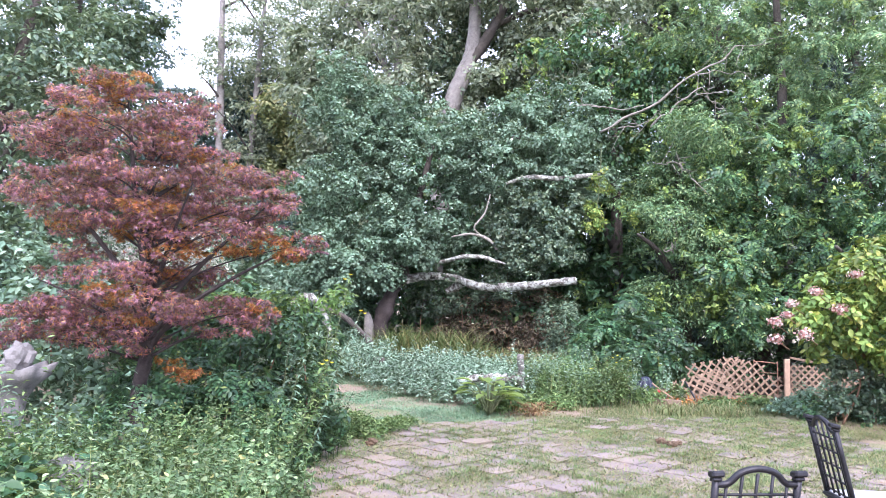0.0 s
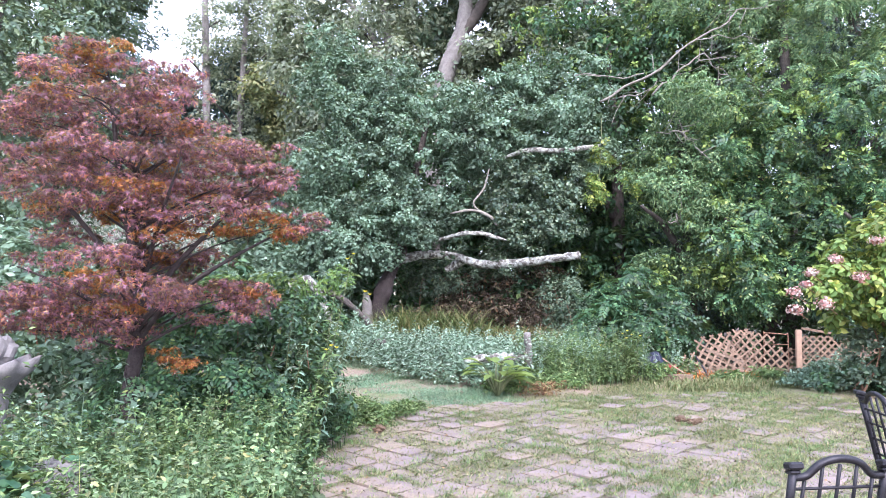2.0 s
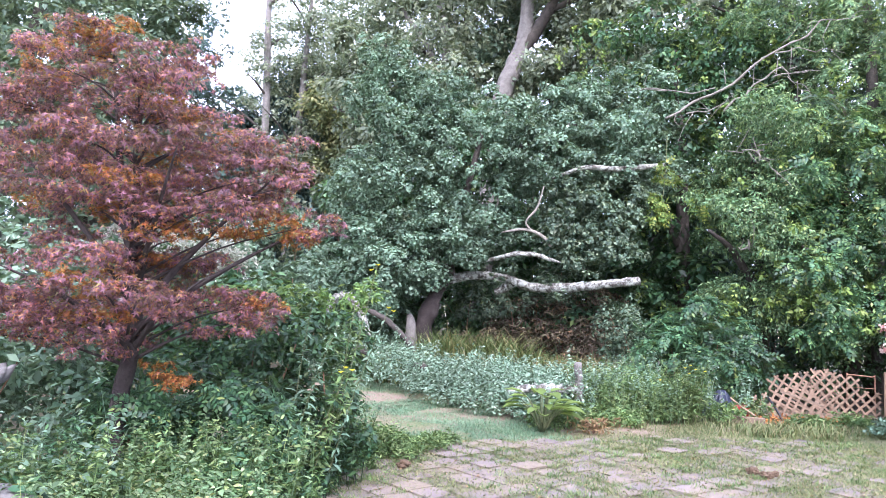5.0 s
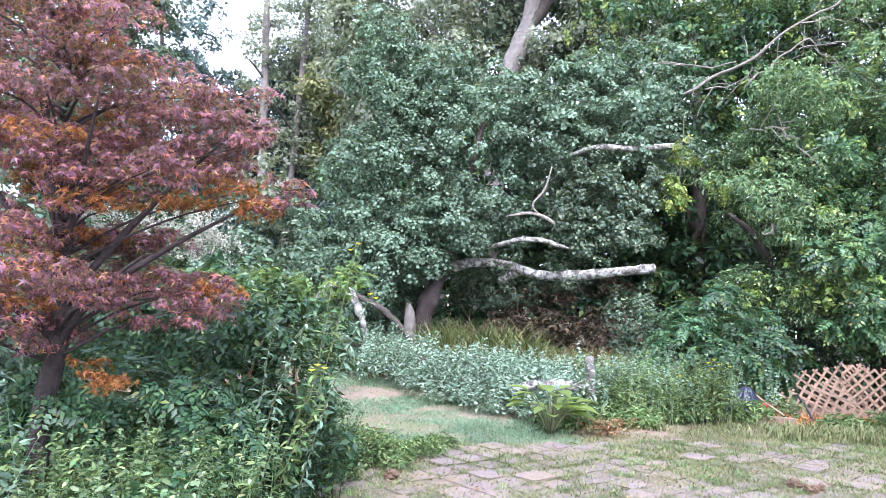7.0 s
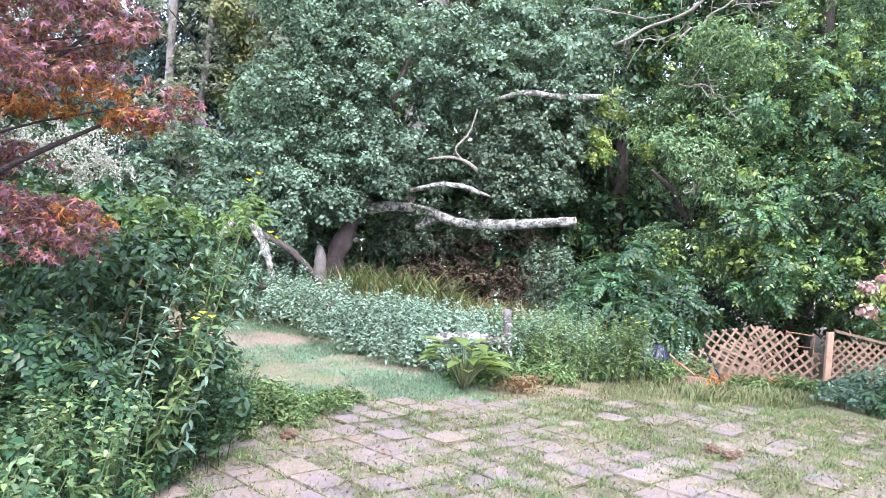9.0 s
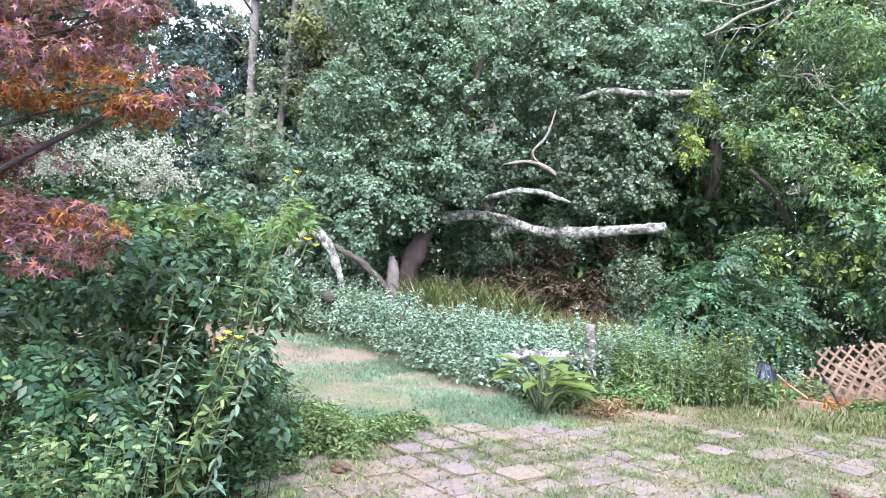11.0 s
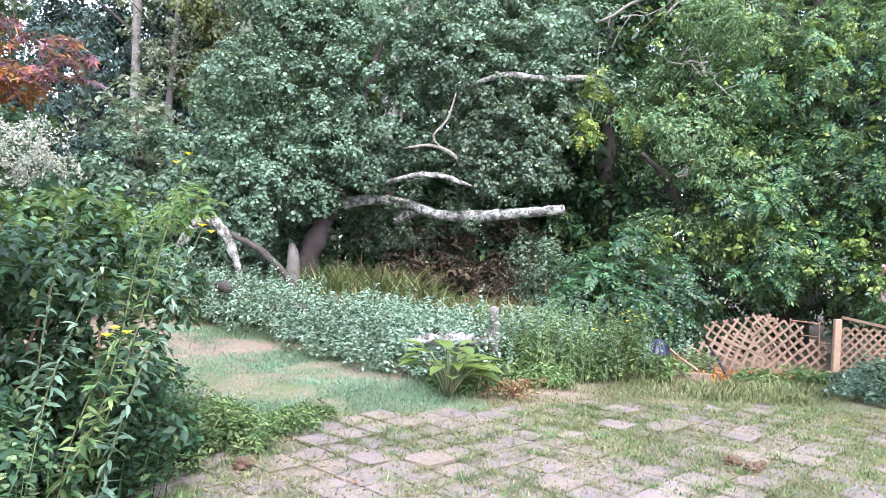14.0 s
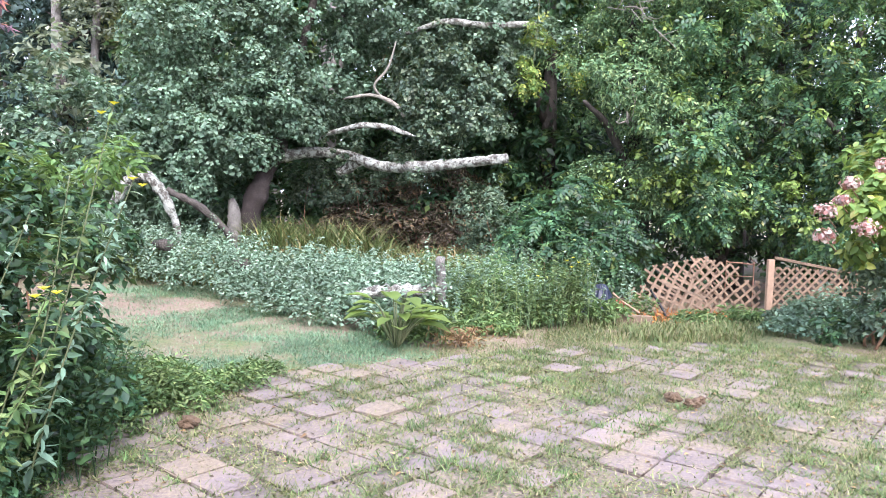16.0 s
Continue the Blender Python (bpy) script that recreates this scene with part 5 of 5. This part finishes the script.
grass("dry_stalks", "brown dry stalks behind the bank", 507, field(507, 350, -1.6, 2.6, 14.6, 17.0, lambda x, y, r: r.random(len(x)) < 0.7), 7, 0.6, "straw", 0.1, 0.4, 0.009)


# ---- lattice fence and junk ----
def lattice_panel(label, w, h, m, pitch=0.125, slat=0.036, cut=None):
    """Crossed slats in two layers, cut to the panel's outline."""
    ob = thing("trellis", label, "trellis")
    ob.matrix_basis = m
    c = math.sqrt(0.5)
    for layer, sgn in ((0.0, 1), (0.009, -1)):
        k = -int((w + h) / (pitch / c)) - 1
        while k * pitch / c < w + h:
            o = k * pitch / c
            # the line x = o + sgn * z through the panel 0..w by 0..h
            zs = sorted(((0 - o) * sgn, (w - o) * sgn))
            z0, z1 = max(0, zs[0]), min(h, zs[1])
            if cut:
                z1 = min(z1, cut(o, sgn))
            k += 1
            if z1 - z0 < 0.05:
                continue
            zc, l = (z0 + z1) / 2, (z1 - z0) / c
            part("slat", box(l, 0.008, slat, (0, 0, 0), None, 0.0), M["lattice"], ob, "", pose(o + sgn * zc, layer, zc, 0, -45 * sgn, 0))
    return ob


lattice_panel("broken weathered lattice panel leaning in the weeds", 0.86, 1.06, pose(5.30, 13.95, -0.30, -13, 9, 4))
lattice_panel("weathered lattice panel lying askew beside the broken one", 1.05, 0.66, pose(4.50, 13.75, -0.38, -20, -17, 0))
lattice_panel("second lattice panel stacked behind the broken one", 1.2, 0.92, pose(4.86, 14.06, -0.34, -13, -9, 3))
lattice_panel("small broken piece of lattice", 0.42, 0.74, pose(6.02, 13.9, -0.33, -6, 6, 0))
bat = tagged(part("batten", box(0.72, 0.012, 0.035, (0, 0, 0), None, 0.003), M["old_board"], None, "", pose(5.02, 13.55, 0.27, 0, 17, 2)), "thin wooden batten lying across the lattice", "batten")


def fence():
    ob = thing("lattice_fence", "lattice fence section with a wooden post and sloping top rail", "fence", (6.48, 13.7, -0.32), "", -4)
    part("post", box(0.10, 0.07, 1.07, (0, 0, 0.52), None, 0.006), M["post_wood"], ob)
    part("rail", box(1.75, 0.045, 0.045, (0, 0, 0), None, 0.005), M["lattice"], ob, "", pose(0.92, 0, 0.93, 0, 10, 0))
    part("rail", box(1.7, 0.04, 0.04, (0, 0, 0), None, 0.005), M["lattice"], ob, "", pose(0.92, 0, 0.10, 0, 2, 0))
    part("post", box(0.07, 0.06, 0.8, (0, 0, 0), None, 0.006), M["lattice"], ob, "", pose(1.74, 0, 0.38))
    c = math.sqrt(0.5)
    for layer, sgn in ((0.012, 1), (0.022, -1)):
        for k in range(-8, 22):
            o = k * 0.135
            xs = []
            for i in range(60):
                z = 0.08 + i * 0.0145
                x = o + sgn * z
                if 0.05 < x < 1.72 and z < 1.05 - 0.176 * x:
                    xs.append((x, z))
            if len(xs) > 4:
                (xa, za), (xb, zb) = xs[0], xs[-1]
                part("slat", box((zb - za) / c, 0.008, 0.036), M["lattice"], ob, "", pose((xa + xb) / 2, layer, (za + zb) / 2, 0, -45 * sgn, 0))


fence()


def wire_frame():
    ob = thing("metal_frame", "rusty bent metal tube frame behind the lattice", "frame", (6.1, 14.3, -0.3))
    part("tube", tube([(0, 0, 0, 0.012), (0, 0, 0.88, 0.012), (0.04, 0, 0.93, 0.012), (0.42, 0, 0.9, 0.012), (0.47, 0, 0.86, 0.012), (0.47, 0, 0, 0.012)], 7, 5, 0.02), M["rust"], ob)
    part("tube", tube([(0, 0, 0.72, 0.008), (0.47, 0, 0.7, 0.008)], 6, 3, 0.02), M["rust"], ob)
    for z in (0.62, 0.48):
        part("wire", tube([(0.47, 0, z, 0.004), (0.9, -0.2, z - 0.04, 0.004)], 5, 4, 0.02), M["rust"], ob)


wire_frame()


def crumple(name, label, cat, at, size, seed, mat, amount=0.22):
    bm = bmesh.new()
    bmesh.ops.create_icosphere(bm, subdivisions=4, radius=1.0)
    for v in bm.verts:
        n1 = noise.noise(v.co * 1.7 + Vector((seed, 0, 0)))
        n2 = noise.noise(v.co * 5.0 + Vector((0, seed, 0)))
        v.co *= 1 + amount * n1 * 1.6 + amount * 0.5 * n2
        v.co = Vector((v.co.x * size[0], v.co.y * size[1], max(v.co.z, -0.85) * size[2]))
    ob = part(name, bm, M[mat], None, "", pose(*at))
    return tagged(ob, label, cat)


def draped_sheet():
    """A plastic sheet hung over a short stake, falling in folds."""
    n, k = 48, 14
    a = np.linspace(0, 2 * np.pi, n, endpoint=False)
    v = []
    for j in range(k):
        h = j / (k - 1)
        r = (0.25 - 0.19 * h ** 1.6) * (1 + (0.30 - 0.16 * h) * np.sin(7 * a + 2.2 * h) + 0.12 * np.sin(13 * a - 3 * h))
        v.append(np.stack([r * np.cos(a) * 1.15 + 0.05 * h, r * np.sin(a) * 0.8, np.full(n, 0.62 * h) + 0.02 * np.sin(5 * a)], 1))
    v = np.vstack(v + [np.array([(0.05, 0, 0.66)])])
    i = np.arange(n)
    f = np.vstack([np.stack([j * n + i, j * n + (i + 1) % n, (j + 1) * n + (i + 1) % n], 1) for j in range(k - 1)] + [np.stack([j * n + i, (j + 1) * n + (i + 1) % n, (j + 1) * n + i], 1) for j in range(k - 1)] + [np.stack([(k - 1) * n + i, (k - 1) * n + (i + 1) % n, np.full(n, k * n)], 1)])
    ob = part("plastic_sheet", raw_mesh("plastic_sheet", v, f, True), M["blue_plastic"], None, "", pose(3.6, 13.25, -0.26))
    return tagged(ob, "crumpled dark blue plastic sheet hanging in folds among weeds", "plastic sheet")


draped_sheet()
tub = thing("red_tub", "red plastic tub half hidden in the weeds", "tub", (3.9, 13.25, -0.22))
part("body", box(0.30, 0.26, 0.34, (0, 0, 0.17), None, 0.03), M["red_plastic"], tub)
part("rim", box(0.34, 0.30, 0.035, (0, 0, 0.345), None, 0.01), M["red_plastic"], tub)
tagged(part("tool_handle", tube([(3.62, 12.75, 0.33, 0.014), (3.75, 12.7, 0.22, 0.014), (3.95, 12.6, 0.08, 0.014)], 8, 3, 0.02), M["post_wood"]), "pale wooden tool handle leaning in the weeds", "tool")
tagged(part("dark_stake", tube([(4.35, 13.2, 0.32, 0.016), (4.45, 13.0, 0.08, 0.018), (4.52, 12.9, -0.16, 0.02)], 8, 3, 0.03), M["iron"]), "dark stake leaning against the lattice", "stake")
tagged(part("edging_board", box(0.5, 0.05, 0.16, (0, 0, 0), None, 0.008), M["old_board"], None, "", pose(3.75, 12.35, 0.02, 0, 2, -6)), "weathered edging board on the ground", "board")


def chips():
    rng = np.random.default_rng(440)
    n = 420
    t = rng.random(n)
    p = np.stack([3.95 + t * 1.25 + rng.normal(0, 0.06, n), 12.75 + rng.normal(0, 0.12, n), ground_z(3.95 + t, np.full(n, 12.75)) + 0.04 + 0.10 * rng.random(n)], 1)
    v, f = leaf_arrays(rng, p, unit(rng.standard_normal((n, 3)) + np.array((0, 0, 0.6))), 0.11, blade_shape(0.25, 0.02), 0.3, 0.8, 0.2)
    tagged(part("wood_chips", raw_mesh("wood_chips", v, f), M["orange_debris"]), "bright orange splintered wood on the ground", "wood chips", kind="stuff")


chips()

log = thing("fallen_log", "pale lichen-covered log with an upright stub on the bank", "log")
part("log", tube([(0.15, 11.95, 0.36, 0.04), (0.4, 11.93, 0.42, 0.075), (0.8, 11.96, 0.43, 0.08), (1.2, 12.05, 0.46, 0.07)], 12, 8, 0.25), M["lichen_bark"], log)
part("stub", tube([(1.2, 12.05, 0.0, 0.08), (1.2, 12.05, 0.5, 0.065), (1.17, 12.0, 0.84, 0.055)], 10, 6, 0.2), M["pale_bark"], log)
for i, (x, y, z) in enumerate([(-1.35, 14.3, 0.5), (-2.5, 14.6, 0.75)]):
    tagged(part("cut_log", tube([(x, y - 0.15, z, 0.09), (x - 0.3, y + 0.5, z - 0.05, 0.09)], 10, 3, 0.05), M["bark"]), "sawn log end among the creeping plants", "log")
arch = thing("fallen_branch", "dark arched fallen branch among creeping plants", "branch")
part("branch", tube([(-3.75, 16.0, 1.2, 0.06), (-3.46, 15.9, 1.66, 0.09), (-3.19, 15.9, 1.76, 0.09), (-2.93, 15.9, 1.53, 0.08), (-2.71, 15.9, 1.05, 0.06), (-2.6, 15.8, 0.6, 0.05)], 9, 6, 0.25), M["lichen_bark"], arch)
part("branch", tube([(-2.85, 15.95, 1.55, 0.05), (-2.35, 15.9, 1.3, 0.06), (-1.9, 15.9, 0.9, 0.055), (-1.7, 15.8, 0.5, 0.05)], 9, 6, 0.25), M["bark"], arch)

# dead branches over the vines
TW = np.random.default_rng(460)
snag = thing("dead_branches", "bare pale dead branches lying over the vines", "branch")
for pts in ([(3.6, 17.2, 5.9, 0.05), (4.5, 16.8, 6.4, 0.06), (5.6, 16.5, 7.2, 0.05), (6.6, 16.4, 7.8, 0.03), (7.4, 16.3, 7.9, 0.012)], [(3.0, 17.2, 6.6, 0.02), (3.8, 17, 6.5, 0.03), (4.6, 16.8, 6.5, 0.03)], [(4.7, 16.7, 6.0, 0.05), (5.3, 16.5, 6.5, 0.04), (5.8, 16.4, 6.8, 0.03), (6.5, 16.3, 6.7, 0.012)],
            [(5.6, 16.4, 6.7, 0.02), (6.0, 16.3, 6.6, 0.016), (6.4, 16.2, 6.2, 0.008)], [(5.6, 16.5, 7.2, 0.03), (6.2, 16.4, 7.3, 0.02), (7.0, 16.3, 7.2, 0.01)], [(4.0, 17.0, 6.0, 0.03), (4.6, 16.8, 6.1, 0.02), (5.0, 16.7, 6.4, 0.01)],
            [(4.7, 16.2, 5.0, 0.015), (5.1, 16.0, 4.95, 0.03), (5.3, 16.1, 5.05, 0.03)], [(4.75, 15.9, 2.95, 0.02), (4.95, 15.8, 3.0, 0.04), (5.2, 15.9, 3.05, 0.04)], [(5.1, 16.0, 5.2, 0.012), (5.35, 15.9, 4.7, 0.012), (5.55, 15.9, 4.4, 0.008)]):
    bough = part("branch", tube([(x + TW.normal(0, 0.04), y, z + TW.normal(0, 0.05), r * 0.5) for x, y, z, r in smooth_line(pts, 3)], 6, 2, 0.25), M["dead_wood"], snag)
    line = smooth_line(pts, 4)
    for q in line[1::2]:
        d = unit(TW.standard_normal(3) + np.array((0.5, -0.2, 0.1)))
        l = TW.uniform(0.25, 0.8)
        e = q[:3] + d * l
        part("twig", tube([(*q[:3], 0.010), (*(q[:3] + d * l * 0.5 + TW.normal(0, 0.05, 3)), 0.007), (*e, 0.003)], 4, 3), M["dead_wood"], bough)

ten = thing("yellow_vine", "hanging spray of yellow-green vine leaves", "vine")
part("stem", tube([(3.6, 17.0, 5.5, 0.01), (3.55, 16.9, 4.7, 0.01), (3.45, 16.8, 3.9, 0.01)], 5, 4), M["stem"], ten)
part("leaves", foliage("leaves", 450, [(3.56, 16.9, 4.5, 0.14, 0.14, 0.4), (3.4, 16.8, 4.0, 0.16, 0.14, 0.14), (3.36, 16.7, 3.7, 0.14, 0.12, 0.12), (4.2, 16.6, 3.9, 0.16, 0.14, 0.2)], 11, 4, 0.07, 0.2, FEATHER, 0.3, 0.2, 0.6, 0.9), M["yellow_green"], ten)


# ---- garden chairs ----
def chair(at, turn):
    """Cast metal armchair with a grid back; it faces its own +y."""
    ob = thing("garden_chair", "black cast metal garden chair with a grid back", "chair", at, "garden chairs", turn)
    tilt = radians(13)

    def back(x, z):
        return (x, -0.24 - (z - 0.42) * math.tan(tilt), z)

    for x in (-0.2, 0.2):
        post = part("post", tube([(*back(x, 0.40), 0.017), (*back(x, 0.93), 0.017)], 8, 3, 0.0), M["iron"], ob)
        part("finial", box(0.062, 0.062, 0.03, (0, 0, 0), None, 0.008), M["iron"], post, "", pose(*back(x, 0.95), -13))
        part("collar", box(0.046, 0.046, 0.02, (0, 0, 0), None, 0.006), M["iron"], post, "", pose(*back(x, 0.925), -13))
        part("leg", tube([(x, -0.22, 0.42, 0.016), (x, -0.27, 0, 0.014)], 8, 3, 0.0), M["iron"], ob)
        part("leg", tube([(x, 0.24, 0.42, 0.016), (x, 0.26, 0, 0.014)], 8, 3, 0.0), M["iron"], ob)
    top = [(-0.2, 0.90), (-0.14, 0.905), (-0.085, 0.955), (0, 0.975), (0.085, 0.955), (0.14, 0.905), (0.2, 0.90)]
    part("top_rail", tube([(*back(x, z), 0.016) for x, z in top], 8, 4, 0.0), M["iron"], ob)
    for x in (-0.155, -0.078, 0.0, 0.078, 0.155):
        zt = 0.89 if abs(x) > 0.12 else 0.95
        part("back_bar", tube([(*back(x, 0.45), 0.008), (*back(x * 0.95, zt), 0.008)], 6, 3, 0.0), M["iron"], ob)
    for z in (0.47, 0.56, 0.66, 0.76, 0.85):
        part("cross_bar", tube([(*back(-0.195, z), 0.007), (*back(0.195, z), 0.007)], 6, 3, 0.0), M["iron"], ob)
    part("seat_frame", box(0.44, 0.54, 0.03, (0, 0, 0.42), None, 0.01), M["iron"], ob)
    part("seat", box(0.39, 0.47, 0.02, (0, 0, 0.438), None, 0.008), M["table_top"], ob, "grey seat panel")
    return ob


chair((1.336, 3.44, 0.0), 5)
chair((2.86, 4.68, 0.0), -94)


# ---- stone bird bath in the bed ----
def bird_bath():
    ob = thing("bird_bath", "weathered stone bird bath with a scalloped shell bowl", "bird bath", (-3.70, 5.75, -0.05))
    bm = bmesh.new()
    prof = [(0.17, 0), (0.17, 0.06), (0.12, 0.1), (0.08, 0.2), (0.07, 0.55), (0.10, 0.72), (0.15, 0.80), (0.25, 0.86), (0.29, 0.94), (0.26, 0.94), (0.18, 0.90), (0.02, 0.88)]
    rings = []
    for r, z in prof:
        z = z * 1.24
        ring = []
        for i in range(40):
            a = i / 40 * 2 * math.pi
            s = 1 + (0.10 * math.cos(a * 10) if r > 0.14 and z > 0.9 else 0)
            ring.append(bm.verts.new((r * s * math.cos(a), r * s * math.sin(a), z + (0.02 * math.cos(a * 10) if r > 0.24 else 0))))
        rings.append(ring)
    for a, b in zip(rings, rings[1:]):
        for i in range(40):
            bm.faces.new((a[i], a[(i + 1) % 40], b[(i + 1) % 40], b[i]))
    for f in bm.faces:
        f.smooth = True
    part("bowl_and_pedestal", bm, M["stone"], ob)
    bm = bmesh.new()
    bmesh.ops.create_icosphere(bm, subdivisions=3, radius=1)
    for v in bm.verts:
        v.co = Vector((v.co.x * 0.12, v.co.y * 0.10, v.co.z * 0.13)) * (1 + 0.35 * noise.noise(v.co * 2.2))
    part("finial", bm, M["stone"], ob, "", pose(0.02, 0, 1.23))


bird_bath()
crumple("garden_stone", "rounded grey stone among the weeds", "stone", (-2.75, 4.9, 0.38), (0.22, 0.18, 0.2), 9.0, "stone", 0.12)
for i, (x, y, r) in enumerate([(2.69, 8.62, 0.045), (2.60, 8.78, 0.05), (2.80, 8.72, 0.035), (-0.95, 8.35, 0.05)]):
    crumple("clod", "dry brown clod lying on the terrace", "clod", (x, y, r * 0.6 + 0.01), (r * 1.2, r, r * 0.8), 20.0 + i, "dung", 0.35)


# ---- terrace ----
def terrace():
    ob = thing("pavement", "", "")
    ob["kind"], ob["label"], ob["category"] = "structure", "terrace of square stone pavers with grass in the joints", "pavement"
    rng = np.random.default_rng(600)
    c, s = math.cos(PAVE_TURN), math.sin(PAVE_TURN)
    shapes = []
    for k in range(8):
        bm = box(PAVE - 0.016, PAVE - 0.016, 0.05, (0, 0, -0.025), None, 0.006)
        for v in bm.verts:
            v.co.x += rng.normal(0, 0.004)
            v.co.y += rng.normal(0, 0.004)
        me = bpy.data.meshes.new("paver")
        bm.to_mesh(me)
        bm.free()
        shapes.append(me)
    rest_v, rest_f, made, base = [], [], 0, 0
    for i in range(-14, 48):
        for j in range(-30, 48):
            u, w = (i + 0.5) * PAVE, (j + 0.5) * PAVE
            x, y = c * u - s * w, s * u + c * w
            if not on_terrace(x, y):
                continue
            m = pose(x + rng.normal(0, 0.004), y + rng.normal(0, 0.004), rng.normal(0, 0.005), rng.normal(0, 0.9), rng.normal(0, 0.9), 43 + rng.normal(0, 1.0))
            me = shapes[rng.integers(8)]
            if 5.2 < y < 10.6 and -1.3 < x < 4.0 and made < 300:
                part("paver", me, M["paver"], ob, "", m)
                made += 1
            else:
                co = np.array([(m @ v.co)[:] for v in me.vertices])
                for p in me.polygons:
                    vs = [base + q for q in p.vertices]
                    rest_f += [(vs[0], vs[t], vs[t + 1]) for t in range(1, len(vs) - 1)]
                rest_v.append(co)
                base += len(co)
    r = part("pavers", raw_mesh("pavers", np.vstack(rest_v), rest_f), M["paver"], ob)
    r["kind"] = "stuff"


terrace()


# ---- small litter ----
def dead_bush():
    ob = thing("dead_plant", "withered brown plant at the edge of the terrace", "plant", (1.28, 10.98, -0.02))
    rng = np.random.default_rng(470)
    n = 260
    p = np.stack([rng.normal(0, 0.16, n), rng.normal(0, 0.1, n), 0.02 + 0.18 * rng.random(n)], 1)
    v, f = leaf_arrays(rng, p, unit(rng.standard_normal((n, 3))), 0.07, SLIM, 0.4, 0.8, 0.2)
    part("leaves", raw_mesh("leaves", v, f), M["straw"], ob)["kind"] = "stuff"
    for k in range(5):
        a = k * 1.3
        part("stalk", tube([(0, 0, 0, 0.006), (0.08 * math.cos(a), 0.06 * math.sin(a), 0.12, 0.004), (0.18 * math.cos(a), 0.12 * math.sin(a), 0.2, 0.002)], 4, 3), M["red_stem"], ob)


def litter():
    """Fallen leaves and crumbs on the terrace."""
    rng = np.random.default_rng(480)
    n = 700
    x, y = rng.uniform(-1.2, 5, n), rng.uniform(4, 10.8, n)
    ok = on_terrace(x, y)
    p = np.stack([x, y, np.full(n, 0.012)], 1)[ok]
    v, f = leaf_arrays(rng, p, np.tile((0, 0, 1.0), (len(p), 1)), 0.04, OVAL, 0.8, 0.25, 0.0)
    tagged(part("leaf_litter", raw_mesh("leaf_litter", v, f), M["straw"]), "dry brown leaves scattered on the pavers", "leaf litter", kind="stuff")


def crumbs():
    """Loose soil crumbs and bits of thatch lying on the pavers."""
    rng = np.random.default_rng(481)
    n = 5000
    x, y = rng.uniform(-1.4, 5, n), rng.uniform(3.5, 10.8, n)
    ok = on_terrace(x, y) & (rng.random(n) < 0.25 + 0.8 * patchy(y, x, 1.9))
    p = np.stack([x, y, np.full(n, 0.010)], 1)[ok]
    v, f = leaf_arrays(rng, p, np.tile((0, 0, 1.0), (len(p), 1)), 0.026, ROUND, 0.6, 0.6, 0.0)
    tagged(part("soil_crumbs", raw_mesh("soil_crumbs", v, f), M["brush"]), "brown soil crumbs scattered over the pavers", "soil", kind="stuff")


dead_bush()
litter()
crumbs()


# ---- brambles and saplings over the bank ----
carpet("brambles", "loose bramble leaves hanging over the log", 490, [(0.55, 11.85, 0.4, 0.48), (1.15, 11.9, 0.35, 0.6), (0.2, 12.2, 0.4, 0.55)], 2600, 0.5, 0.07, OVAL, "pale_weed", 0.15, 0.7, "brambles", 0.9)
grass("goldenrod", "upright yellow-green goldenrod under the fallen limb", 491, field(491, 420, -1.9, 0.9, 16.0, 17.6, lambda x, y, r: r.random(len(x)) < patchy(x, y, 1.4)), 16, 0.8, "tall_grass", 0.08, 0.28, 0.022)
